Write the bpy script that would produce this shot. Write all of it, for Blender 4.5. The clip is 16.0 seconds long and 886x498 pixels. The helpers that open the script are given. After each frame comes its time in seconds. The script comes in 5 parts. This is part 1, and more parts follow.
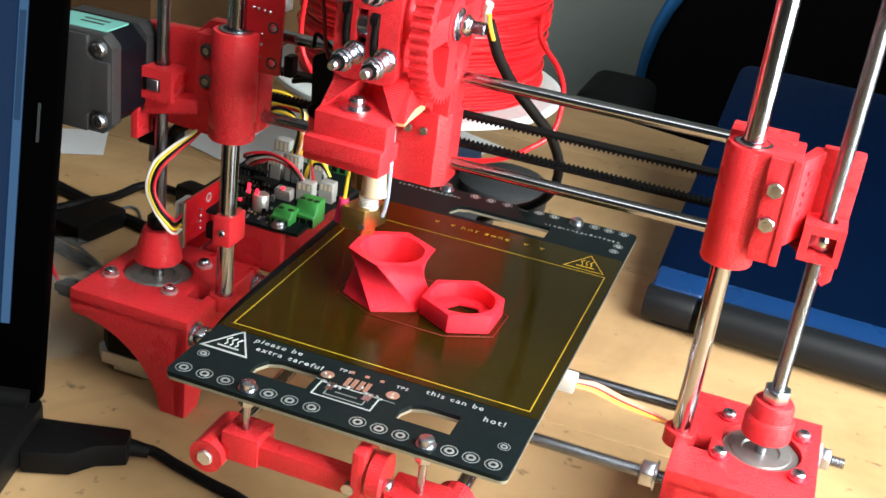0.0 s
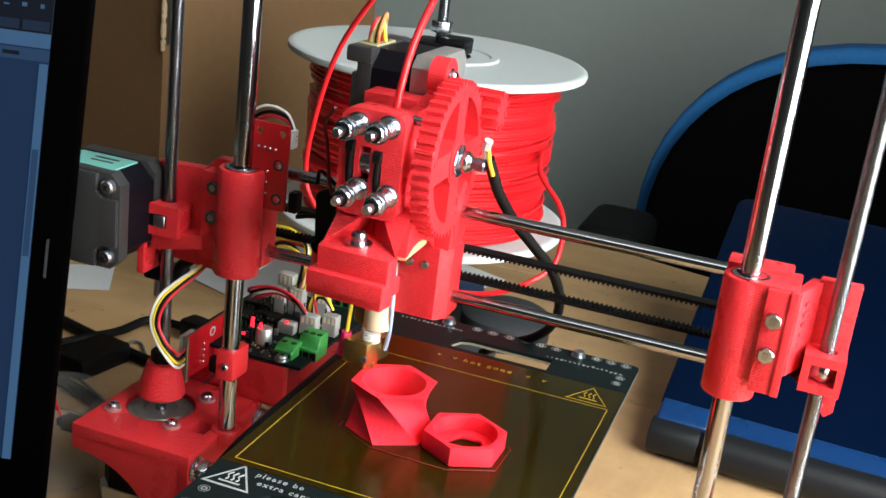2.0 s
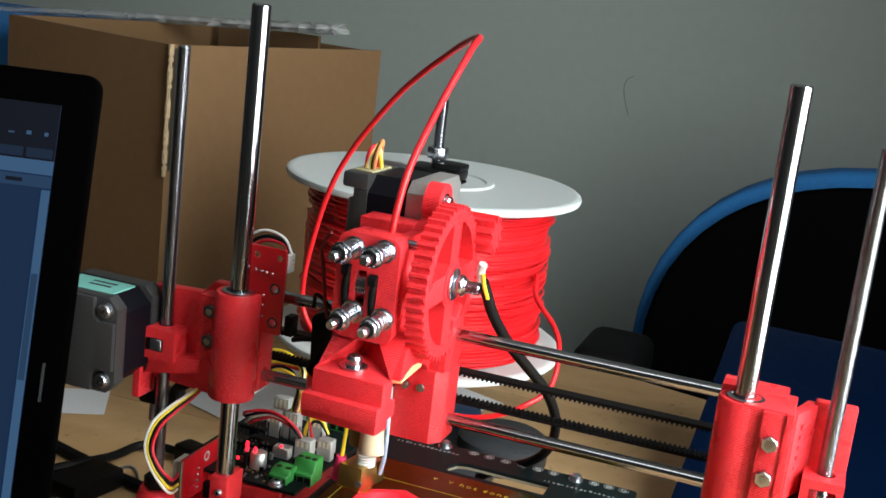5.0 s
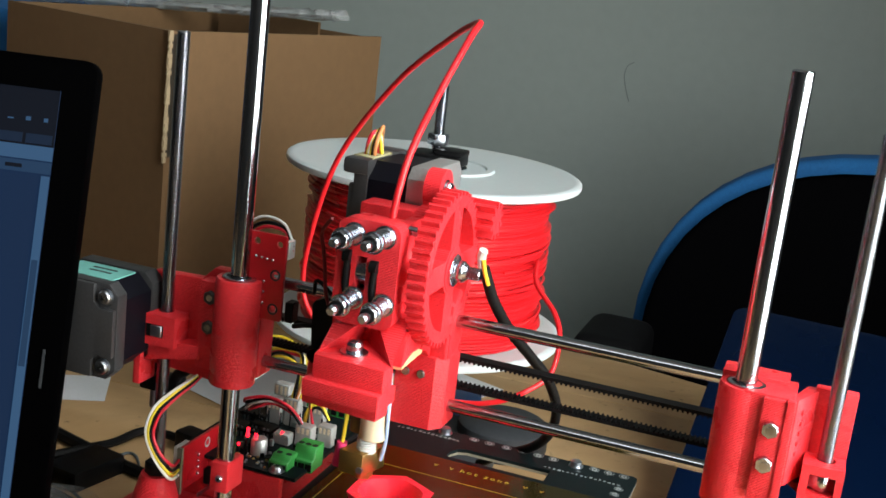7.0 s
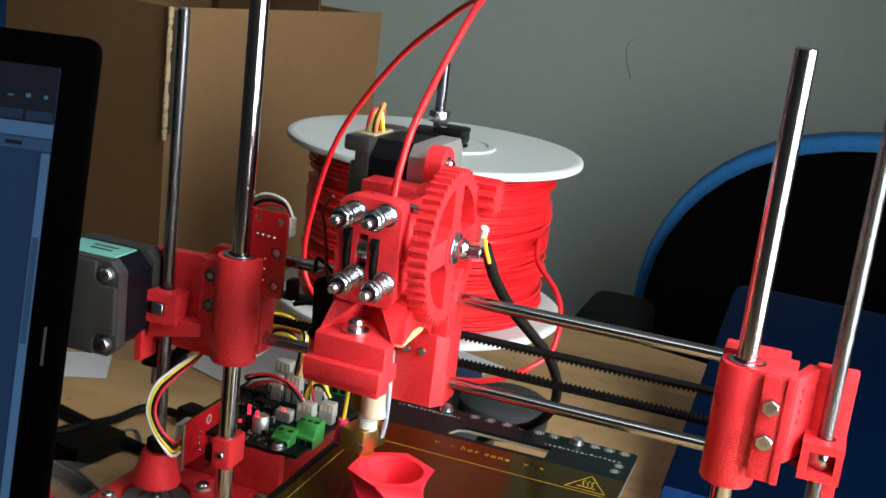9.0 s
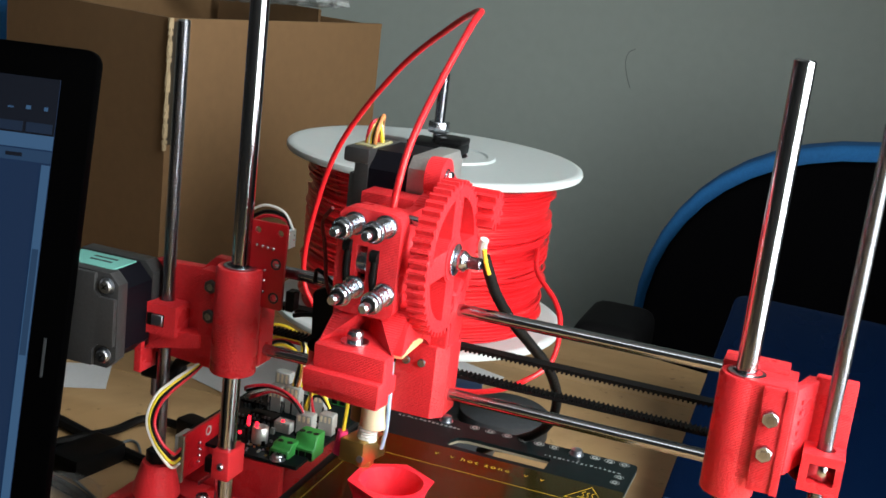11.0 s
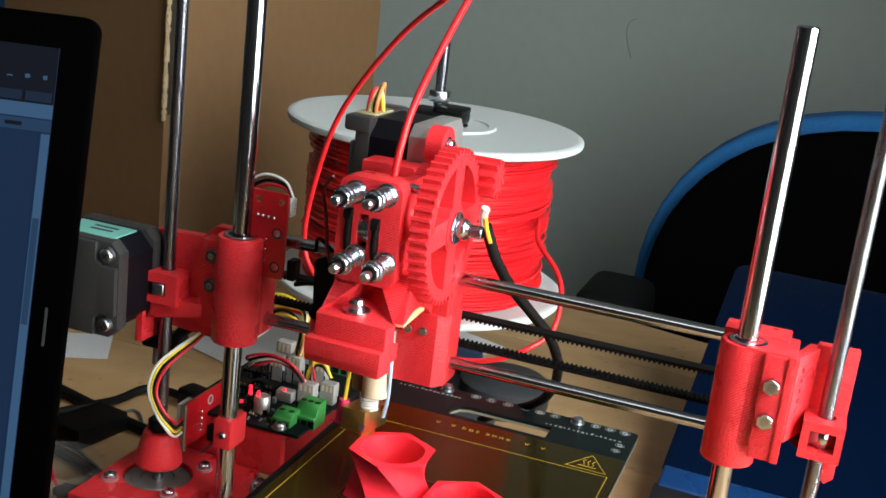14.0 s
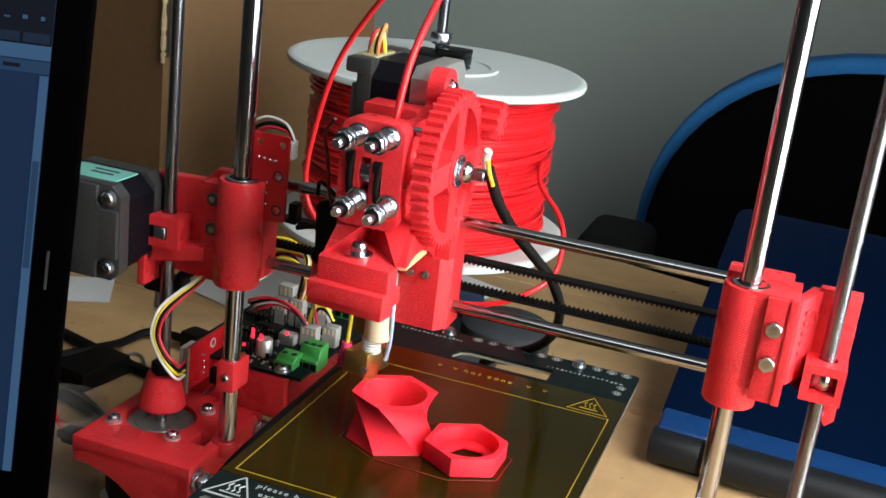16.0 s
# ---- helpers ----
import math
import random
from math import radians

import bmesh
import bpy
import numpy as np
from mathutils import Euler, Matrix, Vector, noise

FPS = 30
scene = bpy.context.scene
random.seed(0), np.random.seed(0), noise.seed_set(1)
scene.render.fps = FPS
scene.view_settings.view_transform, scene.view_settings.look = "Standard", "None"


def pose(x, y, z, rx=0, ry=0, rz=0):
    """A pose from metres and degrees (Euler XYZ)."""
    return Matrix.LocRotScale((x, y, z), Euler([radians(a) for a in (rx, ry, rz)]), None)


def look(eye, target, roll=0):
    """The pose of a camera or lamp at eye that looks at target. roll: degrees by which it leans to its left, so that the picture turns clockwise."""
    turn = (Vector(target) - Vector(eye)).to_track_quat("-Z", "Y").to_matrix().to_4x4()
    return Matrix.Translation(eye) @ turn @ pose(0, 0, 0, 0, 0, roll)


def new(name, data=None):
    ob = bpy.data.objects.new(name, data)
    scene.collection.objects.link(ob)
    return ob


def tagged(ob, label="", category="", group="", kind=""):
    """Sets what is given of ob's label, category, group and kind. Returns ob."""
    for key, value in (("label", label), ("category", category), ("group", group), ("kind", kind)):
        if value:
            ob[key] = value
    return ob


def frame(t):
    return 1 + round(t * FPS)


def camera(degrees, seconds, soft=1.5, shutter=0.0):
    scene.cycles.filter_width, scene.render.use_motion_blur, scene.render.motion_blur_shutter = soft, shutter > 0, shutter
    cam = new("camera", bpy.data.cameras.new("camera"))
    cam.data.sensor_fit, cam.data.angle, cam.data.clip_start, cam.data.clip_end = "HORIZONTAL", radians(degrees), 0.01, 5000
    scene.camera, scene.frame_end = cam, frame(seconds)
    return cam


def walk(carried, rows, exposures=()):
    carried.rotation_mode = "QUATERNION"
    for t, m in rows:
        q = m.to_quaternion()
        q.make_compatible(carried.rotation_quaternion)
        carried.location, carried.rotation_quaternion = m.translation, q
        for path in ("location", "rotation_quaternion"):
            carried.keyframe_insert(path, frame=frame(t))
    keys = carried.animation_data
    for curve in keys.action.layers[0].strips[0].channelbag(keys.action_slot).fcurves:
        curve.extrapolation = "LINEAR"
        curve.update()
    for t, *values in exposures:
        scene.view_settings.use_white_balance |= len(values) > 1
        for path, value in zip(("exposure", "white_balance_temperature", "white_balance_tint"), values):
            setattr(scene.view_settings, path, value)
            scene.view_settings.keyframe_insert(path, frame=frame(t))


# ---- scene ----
cam = camera(41.59, 16.0, soft=1.6)
# seconds, metres, then the degrees of yaw, pitch and roll
ROWS = [
    (0.0, -0.0195, -0.4271, 0.3100, 16.48, -25.30, 7.83),
    (0.5, -0.0188, -0.4272, 0.3123, 16.98, -23.90, 7.35),
    (1.0, -0.0184, -0.4288, 0.3112, 17.22, -22.02, 7.37),
    (1.5, -0.0176, -0.4293, 0.3119, 17.46, -20.56, 7.18),
    (2.0, -0.0170, -0.4306, 0.3117, 17.65, -18.85, 7.09),
    (2.5, -0.0162, -0.4311, 0.3127, 17.91, -16.88, 7.02),
    (3.0, -0.0158, -0.4315, 0.3139, 18.10, -15.17, 6.93),
    (3.5, -0.0151, -0.4322, 0.3135, 18.23, -13.96, 6.78),
    (4.0, -0.0147, -0.4334, 0.3131, 18.33, -12.83, 6.77),
    (6.5, -0.0150, -0.4334, 0.3127, 18.26, -13.19, 6.79),
    (7.0, -0.0151, -0.4329, 0.3123, 18.24, -13.48, 6.78),
    (7.5, -0.0151, -0.4326, 0.3130, 18.22, -13.90, 6.75),
    (8.0, -0.0153, -0.4324, 0.3128, 18.19, -14.16, 6.77),
    (8.5, -0.0153, -0.4326, 0.3128, 18.17, -14.34, 6.82),
    (9.0, -0.0154, -0.4324, 0.3125, 18.15, -14.61, 6.85),
    (11.5, -0.0153, -0.4326, 0.3136, 18.24, -13.74, 6.74),
    (12.0, -0.0150, -0.4335, 0.3129, 18.30, -12.75, 6.77),
    (12.5, -0.0148, -0.4339, 0.3124, 18.30, -12.70, 6.77),
    (13.0, -0.0148, -0.4337, 0.3128, 18.28, -13.01, 6.72),
    (13.5, -0.0152, -0.4326, 0.3124, 18.16, -14.42, 6.72),
    (14.0, -0.0157, -0.4322, 0.3121, 18.04, -15.55, 6.76),
    (14.5, -0.0158, -0.4319, 0.3119, 17.99, -15.93, 6.81),
    (15.0, -0.0162, -0.4316, 0.3122, 17.92, -16.75, 6.75),
    (15.5, -0.0165, -0.4311, 0.3114, 17.82, -17.55, 6.76),
    (16.0, -0.0168, -0.4312, 0.3112, 17.72, -18.27, 6.85),
]
EXPOSURES = [(0.0, -0.70), (0.5, -0.76), (1.0, -0.83), (2.0, -0.96), (3.0, -1.08), (4.0, -1.12), (9.0, -1.12), (12.0, -1.11), (14.0, -1.16), (16.0, -1.17)]
walk(cam, [(t, pose(x, y, z, 90 + pitch, 0, yaw) @ pose(0, 0, 0, 0, 0, roll)) for t, x, y, z, yaw, pitch, roll in ROWS], EXPOSURES)

# ---- daylight through the window to the right of the table ----
world = bpy.data.worlds.new("sky")
scene.world = world
world.use_nodes = True
sky = world.node_tree.nodes.new("ShaderNodeTexSky")
sky.sky_type, sky.sun_disc = "NISHITA", False
sky.sun_elevation, sky.sun_rotation = radians(48), radians(-34)
backing = world.node_tree.nodes["Background"]
backing.inputs["Strength"].default_value = 0.1
world.node_tree.links.new(sky.outputs[0], backing.inputs[0])

sun = new("sun", bpy.data.lights.new("sun", "SUN"))
sun.data.energy, sun.data.angle, sun.data.color = 0.8, radians(14), (1.0, 0.96, 0.9)
sun.matrix_world = look((-2.0, 3.0, 4.0), (0, 0, 0))


def opening_light(place, target, wide, high, watts, colour):
    lamp = new("opening_light", bpy.data.lights.new("opening_light", "AREA"))
    lamp.data.shape, lamp.data.size, lamp.data.size_y = "RECTANGLE", wide, high
    lamp.data.energy, lamp.data.color = watts, colour
    lamp.matrix_world = look(place, target)
    return lamp


opening_light((0.3, -0.14, 0.45), (-0.6, -0.14, 0.30), 0.54, 0.76, 38.5, (0.97, 1.0, 0.955))
# Added source behind the view; stripes on the cross rods point to one overhead.
opening_light((-0.04, -0.966, 1.56), (-0.40, -0.376, 0.9), 1.1, 0.5, 10, (0.97, 1.0, 0.955))


# ---- materials ----
def material(name, colour, rough=0.5, metal=0.0, vary=0.12, grain=400.0, bump=0.0, bump_scale=None, patch=12.0, coat=0.0, sheen=0.0,
             trans=0.0, alpha=1.0, emit=0.0, rough_vary=0.12, subsurface=0.0, ior=1.45, spec=0.5):
    m = bpy.data.materials.new(name)
    m.use_nodes = True
    n, l = m.node_tree.nodes, m.node_tree.links
    b = n["Principled BSDF"]
    b.inputs["Metallic"].default_value = metal
    b.inputs["IOR"].default_value = ior
    b.inputs["Specular IOR Level"].default_value = spec
    b.inputs["Coat Weight"].default_value = coat
    b.inputs["Coat Roughness"].default_value = 0.08
    b.inputs["Sheen Weight"].default_value = sheen
    b.inputs["Transmission Weight"].default_value = trans
    b.inputs["Alpha"].default_value = alpha
    if subsurface:
        b.inputs["Subsurface Weight"].default_value = subsurface
        b.inputs["Subsurface Radius"].default_value = (0.004, 0.0008, 0.0006)
    if emit:
        b.inputs["Emission Color"].default_value = (*colour, 1)
        b.inputs["Emission Strength"].default_value = emit
    co = n.new("ShaderNodeTexCoord")
    fine, wide = n.new("ShaderNodeTexNoise"), n.new("ShaderNodeTexNoise")
    fine.inputs["Scale"].default_value, wide.inputs["Scale"].default_value = grain, patch
    fine.inputs["Detail"].default_value, wide.inputs["Detail"].default_value = 3, 4
    for t in (fine, wide):
        l.new(co.outputs["Object"], t.inputs["Vector"])
    mixer = n.new("ShaderNodeMath")
    mixer.operation = "ADD"
    l.new(fine.outputs["Fac"], mixer.inputs[0])
    l.new(wide.outputs["Fac"], mixer.inputs[1])
    span = n.new("ShaderNodeMapRange")
    span.inputs["From Min"].default_value, span.inputs["From Max"].default_value = 0.6, 1.4
    span.inputs["To Min"].default_value, span.inputs["To Max"].default_value = 1 - vary, 1 + vary
    l.new(mixer.outputs[0], span.inputs["Value"])
    tint = n.new("ShaderNodeVectorMath")
    tint.operation = "SCALE"
    tint.inputs[0].default_value = colour
    l.new(span.outputs[0], tint.inputs["Scale"])
    l.new(tint.outputs["Vector"], b.inputs["Base Color"])
    rr = n.new("ShaderNodeMapRange")
    rr.inputs["To Min"].default_value, rr.inputs["To Max"].default_value = max(0.02, rough - rough_vary), min(1, rough + rough_vary)
    l.new(wide.outputs["Fac"], rr.inputs["Value"])
    l.new(rr.outputs[0], b.inputs["Roughness"])
    if bump:
        rel = n.new("ShaderNodeBump")
        rel.inputs["Strength"].default_value = bump
        rel.inputs["Distance"].default_value = 0.0004
        if bump_scale:
            t = n.new("ShaderNodeTexNoise")
            t.inputs["Scale"].default_value = bump_scale
            l.new(co.outputs["Object"], t.inputs["Vector"])
            l.new(t.outputs["Fac"], rel.inputs["Height"])
        else:
            l.new(fine.outputs["Fac"], rel.inputs["Height"])
        l.new(rel.outputs["Normal"], b.inputs["Normal"])
    return m


def layered(name, colour, pitch=0.0006, rough=0.33, strength=0.6, subsurface=0.12, vary=0.1, gloss=0.16):
    """Printed plastic: fine level layers, blobs and a slight glow inside."""
    m = material(name, colour, rough, vary=vary, grain=900, patch=45, subsurface=subsurface, ior=1.46)
    n, l = m.node_tree.nodes, m.node_tree.links
    b = n["Principled BSDF"]
    co = n.new("ShaderNodeTexCoord")
    band = n.new("ShaderNodeTexWave")
    band.bands_direction, band.wave_profile = "Z", "SIN"
    band.inputs["Scale"].default_value = 0.314 / pitch
    band.inputs["Distortion"].default_value, band.inputs["Detail"].default_value = 1.2, 2
    band.inputs["Detail Scale"].default_value = 2.0
    l.new(co.outputs["Object"], band.inputs["Vector"])
    blob = n.new("ShaderNodeTexNoise")
    blob.inputs["Scale"].default_value, blob.inputs["Detail"].default_value = 850, 4
    l.new(co.outputs["Object"], blob.inputs["Vector"])
    both = n.new("ShaderNodeMath")
    both.operation = "ADD"
    l.new(band.outputs["Fac"], both.inputs[0])
    lump = n.new("ShaderNodeMath")
    lump.operation = "MULTIPLY"
    lump.inputs[1].default_value = 2.4
    l.new(blob.outputs["Fac"], lump.inputs[0])
    l.new(lump.outputs[0], both.inputs[1])
    rel = n.new("ShaderNodeBump")
    rel.inputs["Strength"].default_value, rel.inputs["Distance"].default_value = strength, 0.00025
    l.new(both.outputs[0], rel.inputs["Height"])
    l.new(rel.outputs["Normal"], b.inputs["Normal"])
    b.inputs["Coat Weight"].default_value, b.inputs["Coat Roughness"].default_value = gloss, 0.06
    b.inputs["Specular IOR Level"].default_value = 0.18
    speck = n.new("ShaderNodeTexNoise")
    speck.inputs["Scale"].default_value, speck.inputs["Detail"].default_value = 1300, 2
    l.new(co.outputs["Object"], speck.inputs["Vector"])
    skin = n.new("ShaderNodeBump")
    skin.inputs["Strength"].default_value, skin.inputs["Distance"].default_value = 0.8, 0.00035
    l.new(speck.outputs["Fac"], skin.inputs["Height"])
    l.new(skin.outputs["Normal"], b.inputs["Coat Normal"])
    return m


RED = layered("red_printed_plastic", (0.73, 0.033, 0.043), rough=0.3, strength=0.8, subsurface=0.05, vary=0.14, gloss=0.2)
PINK = layered("bright_red_print", (0.88, 0.026, 0.048), pitch=0.00045, rough=0.34, subsurface=0.2, gloss=0.08)
FILAMENT = material("red_filament", (0.62, 0.014, 0.020), 0.3, vary=0.08, grain=300, subsurface=0.1)
FILAMENTDARK = material("thin_dark_red_outline", (0.20, 0.008, 0.010), 0.35, vary=0.1)
CHROME = material("ground_steel", (0.42, 0.435, 0.47), 0.17, 1.0, vary=0.05, grain=900, rough_vary=0.03)
STEEL = material("zinc_steel", (0.49, 0.52, 0.58), 0.27, 1.0, vary=0.12, grain=700, bump=0.05)
THREAD = material("threaded_steel", (0.36, 0.375, 0.41), 0.22, 1.0, vary=0.15, grain=900)
CAST = material("die_cast_aluminium", (0.62, 0.62, 0.62), 0.42, 0.85, vary=0.12, grain=800, bump=0.15)
CASTDARK = material("darkened_nut_metal", (0.10, 0.10, 0.105), 0.36, 0.8, vary=0.12, grain=800, bump=0.15)
# The cast aluminium again, darkened for motor caps turned from the light.
CASTSHADED = material("shaded_cast_metal", (0.075, 0.075, 0.08), 0.34, 0.6, vary=0.14, grain=800, bump=0.15)
BRASS = material("brass", (0.62, 0.43, 0.16), 0.3, 1.0, vary=0.15, grain=300)
BLACK = material("black_plastic", (0.005, 0.005, 0.0055), 0.4, vary=0.2, grain=500, bump=0.06, spec=0.14)
BLACKSHEET = material("black_motor_laminations", (0.004, 0.004, 0.007), 0.45, vary=0.2, grain=600, spec=0.12)
RUBBER = material("black_rubber", (0.005, 0.005, 0.0055), 0.55, vary=0.2, grain=500, bump=0.1, spec=0.14)
BOARD = material("black_solder_mask", (0.006, 0.010, 0.011), 0.42, vary=0.2, grain=200, patch=30, spec=0.05)
EDGE = material("raw_laminate_edge", (0.20, 0.19, 0.14), 0.6, vary=0.2, grain=900)
SILK = material("white_silkscreen", (0.34, 0.375, 0.375), 0.5, vary=0.1)
YELLOW = material("yellow_silkscreen", (0.34, 0.235, 0.015), 0.4, vary=0.15)
RINGS = material("grey_pad_ring", (0.19, 0.22, 0.22), 0.45, 0.2, vary=0.2)
TIN = material("tinned_pad", (0.30, 0.33, 0.33), 0.35, 0.6, vary=0.2, grain=900)
COPPER = material("bare_copper_pad", (0.36, 0.20, 0.15), 0.4, 0.5, vary=0.2, grain=900)
REDBOARD = material("red_solder_mask", (0.42, 0.008, 0.014), 0.3, vary=0.15, grain=200, coat=0.3)
GREENPLUG = material("green_terminal_plastic", (0.03, 0.22, 0.045), 0.45, vary=0.12)
WHITEPLUG = material("white_nylon", (0.47, 0.47, 0.455), 0.45, vary=0.06, subsurface=0.1)
NYLON = material("translucent_washer", (0.46, 0.20, 0.20), 0.35, vary=0.06, subsurface=0.1)
DULLPLUG = material("dull_translucent_plug", (0.30, 0.30, 0.29), 0.5, vary=0.1, subsurface=0.1)
CREAM = material("cream_insulator", (0.62, 0.52, 0.36), 0.45, vary=0.08)
WHITE = material("white_spool_plastic", (0.50, 0.55, 0.57), 0.4, vary=0.04, patch=20, subsurface=0.05)
WIREWHITE = material("white_wire", (0.75, 0.75, 0.72), 0.45, vary=0.05)
WIREYELLOW = material("yellow_wire", (0.78, 0.58, 0.04), 0.45, vary=0.05)
WIRERED = material("red_wire", (0.55, 0.012, 0.03), 0.45, vary=0.05)
WIRESALMON = material("salmon_wire", (0.60, 0.27, 0.19), 0.45, vary=0.05)
GREYWIRE = material("grey_wire", (0.10, 0.115, 0.125), 0.5, vary=0.1)
WIREBLUE = material("pale_blue_wire", (0.35, 0.48, 0.70), 0.45, vary=0.05)
WIREORANGE = material("brown_wire", (0.55, 0.22, 0.08), 0.45, vary=0.05)
CARD = material("cardboard", (0.15, 0.084, 0.037), 0.9, vary=0.09, grain=120, patch=9, bump=0.1)
# Cardboard darkened to stand for shade in the torn gap.
CARDSHADED = material("shaded_gap_cardboard", (0.02, 0.014, 0.008), 0.95, vary=0.3, grain=400)
CARDRAW = material("torn_cardboard", (0.34, 0.255, 0.155), 0.9, vary=0.25, grain=500, bump=0.5)
PAPER = material("white_paper", (0.55, 0.57, 0.60), 0.7, vary=0.05, patch=15)
PLASTER = material("grey_wall_paint", (0.365, 0.42, 0.405), 0.85, vary=0.05, grain=60, patch=2.2, bump=0.25, bump_scale=240)
FLOORING = material("grey_carpet", (0.05, 0.05, 0.055), 0.95, vary=0.25, grain=300, bump=0.4)
SCUFF = material("pale_scuff", (0.235, 0.27, 0.26), 0.9)
# Colour of the unseen walls, set dark so they bounce little light.
SHADE = material("bounce_cut_grey", (0.055, 0.055, 0.055), 0.9, vary=0.1, grain=60, patch=2)
CEILING = material("ceiling_paint", (0.7, 0.7, 0.69), 0.9, vary=0.03)
BLUELID = material("glossy_blue_lid", (0.0018, 0.014, 0.06), 0.24, vary=0.06, patch=6, metal=0.8)
BLUERIM = material("light_blue_lid_edge", (0.003, 0.026, 0.10), 0.3, vary=0.05)
BLUEFABRIC = material("blue_chair_fabric", (0.012, 0.12, 0.34), 0.9, vary=0.2, grain=500, bump=0.4)
BLACKFABRIC = material("black_chair_shell", (0.002, 0.002, 0.0025), 0.9, vary=0.2, grain=400, bump=0.2, spec=0.0)
ARMPAD = material("black_arm_pad", (0.006, 0.006, 0.007), 0.7, vary=0.2, grain=400, bump=0.1, spec=0.1)
GREY = material("dark_grey_plastic", (0.03, 0.033, 0.038), 0.5, vary=0.15, grain=300, spec=0.3)
BARGREY = material("dark_battery_plastic", (0.007, 0.008, 0.010), 0.42, vary=0.15, grain=300, spec=0.3)
CLEAR = material("clear_cup_plastic", (0.85, 0.85, 0.85), 0.1, alpha=0.05, vary=0.02, rough_vary=0.02)
FILM = material("bubble_film", (0.75, 0.78, 0.80), 0.25, trans=0.75, vary=0.1, grain=120, bump=0.8, bump_scale=160, ior=1.25)
DISC = material("dull_motor_flange", (0.26, 0.26, 0.26), 0.42, 0.7, vary=0.2, grain=200)
TEAL = material("teal_label", (0.16, 0.44, 0.40), 0.5, vary=0.06)
SLEEVE = material("black_braided_sleeve", (0.006, 0.006, 0.006), 0.5, vary=0.5, grain=700, bump=0.6, spec=0.2)
PINKTAPE = material("pink_tape", (0.75, 0.04, 0.16), 0.4, vary=0.08)
WEDGE = material("raw_wood_chip", (0.60, 0.40, 0.20), 0.7, vary=0.15, grain=300)
LED = material("red_indicator", (1.0, 0.012, 0.03), 0.3, emit=7.0)
BEZEL = material("black_bezel", (0.0004, 0.0004, 0.0005), 0.5, vary=0.15, grain=500, spec=0.01)


def kapton():
    """Amber tape over a black heater, with its woven weave of tracks showing through."""
    m = material("amber_tape", (0.016, 0.011, 0.001), 0.035, vary=0.22, grain=60, patch=20, rough_vary=0.015, spec=0.32)
    m.node_tree.nodes["Principled BSDF"].inputs["Specular Tint"].default_value = (1.0, 0.86, 0.55, 1)
    n, l = m.node_tree.nodes, m.node_tree.links
    co = n.new("ShaderNodeTexCoord")
    stripe = n.new("ShaderNodeTexWave")
    stripe.bands_direction = "Y"
    stripe.inputs["Scale"].default_value = 0.314 / 0.0011
    stripe.inputs["Distortion"].default_value = 0.3
    l.new(co.outputs["Object"], stripe.inputs["Vector"])
    rel = n.new("ShaderNodeBump")
    rel.inputs["Strength"].default_value, rel.inputs["Distance"].default_value = 0.3, 0.00015
    l.new(stripe.outputs["Fac"], rel.inputs["Height"])
    l.new(rel.outputs["Normal"], n["Principled BSDF"].inputs["Normal"])
    return m


KAPTON = kapton()


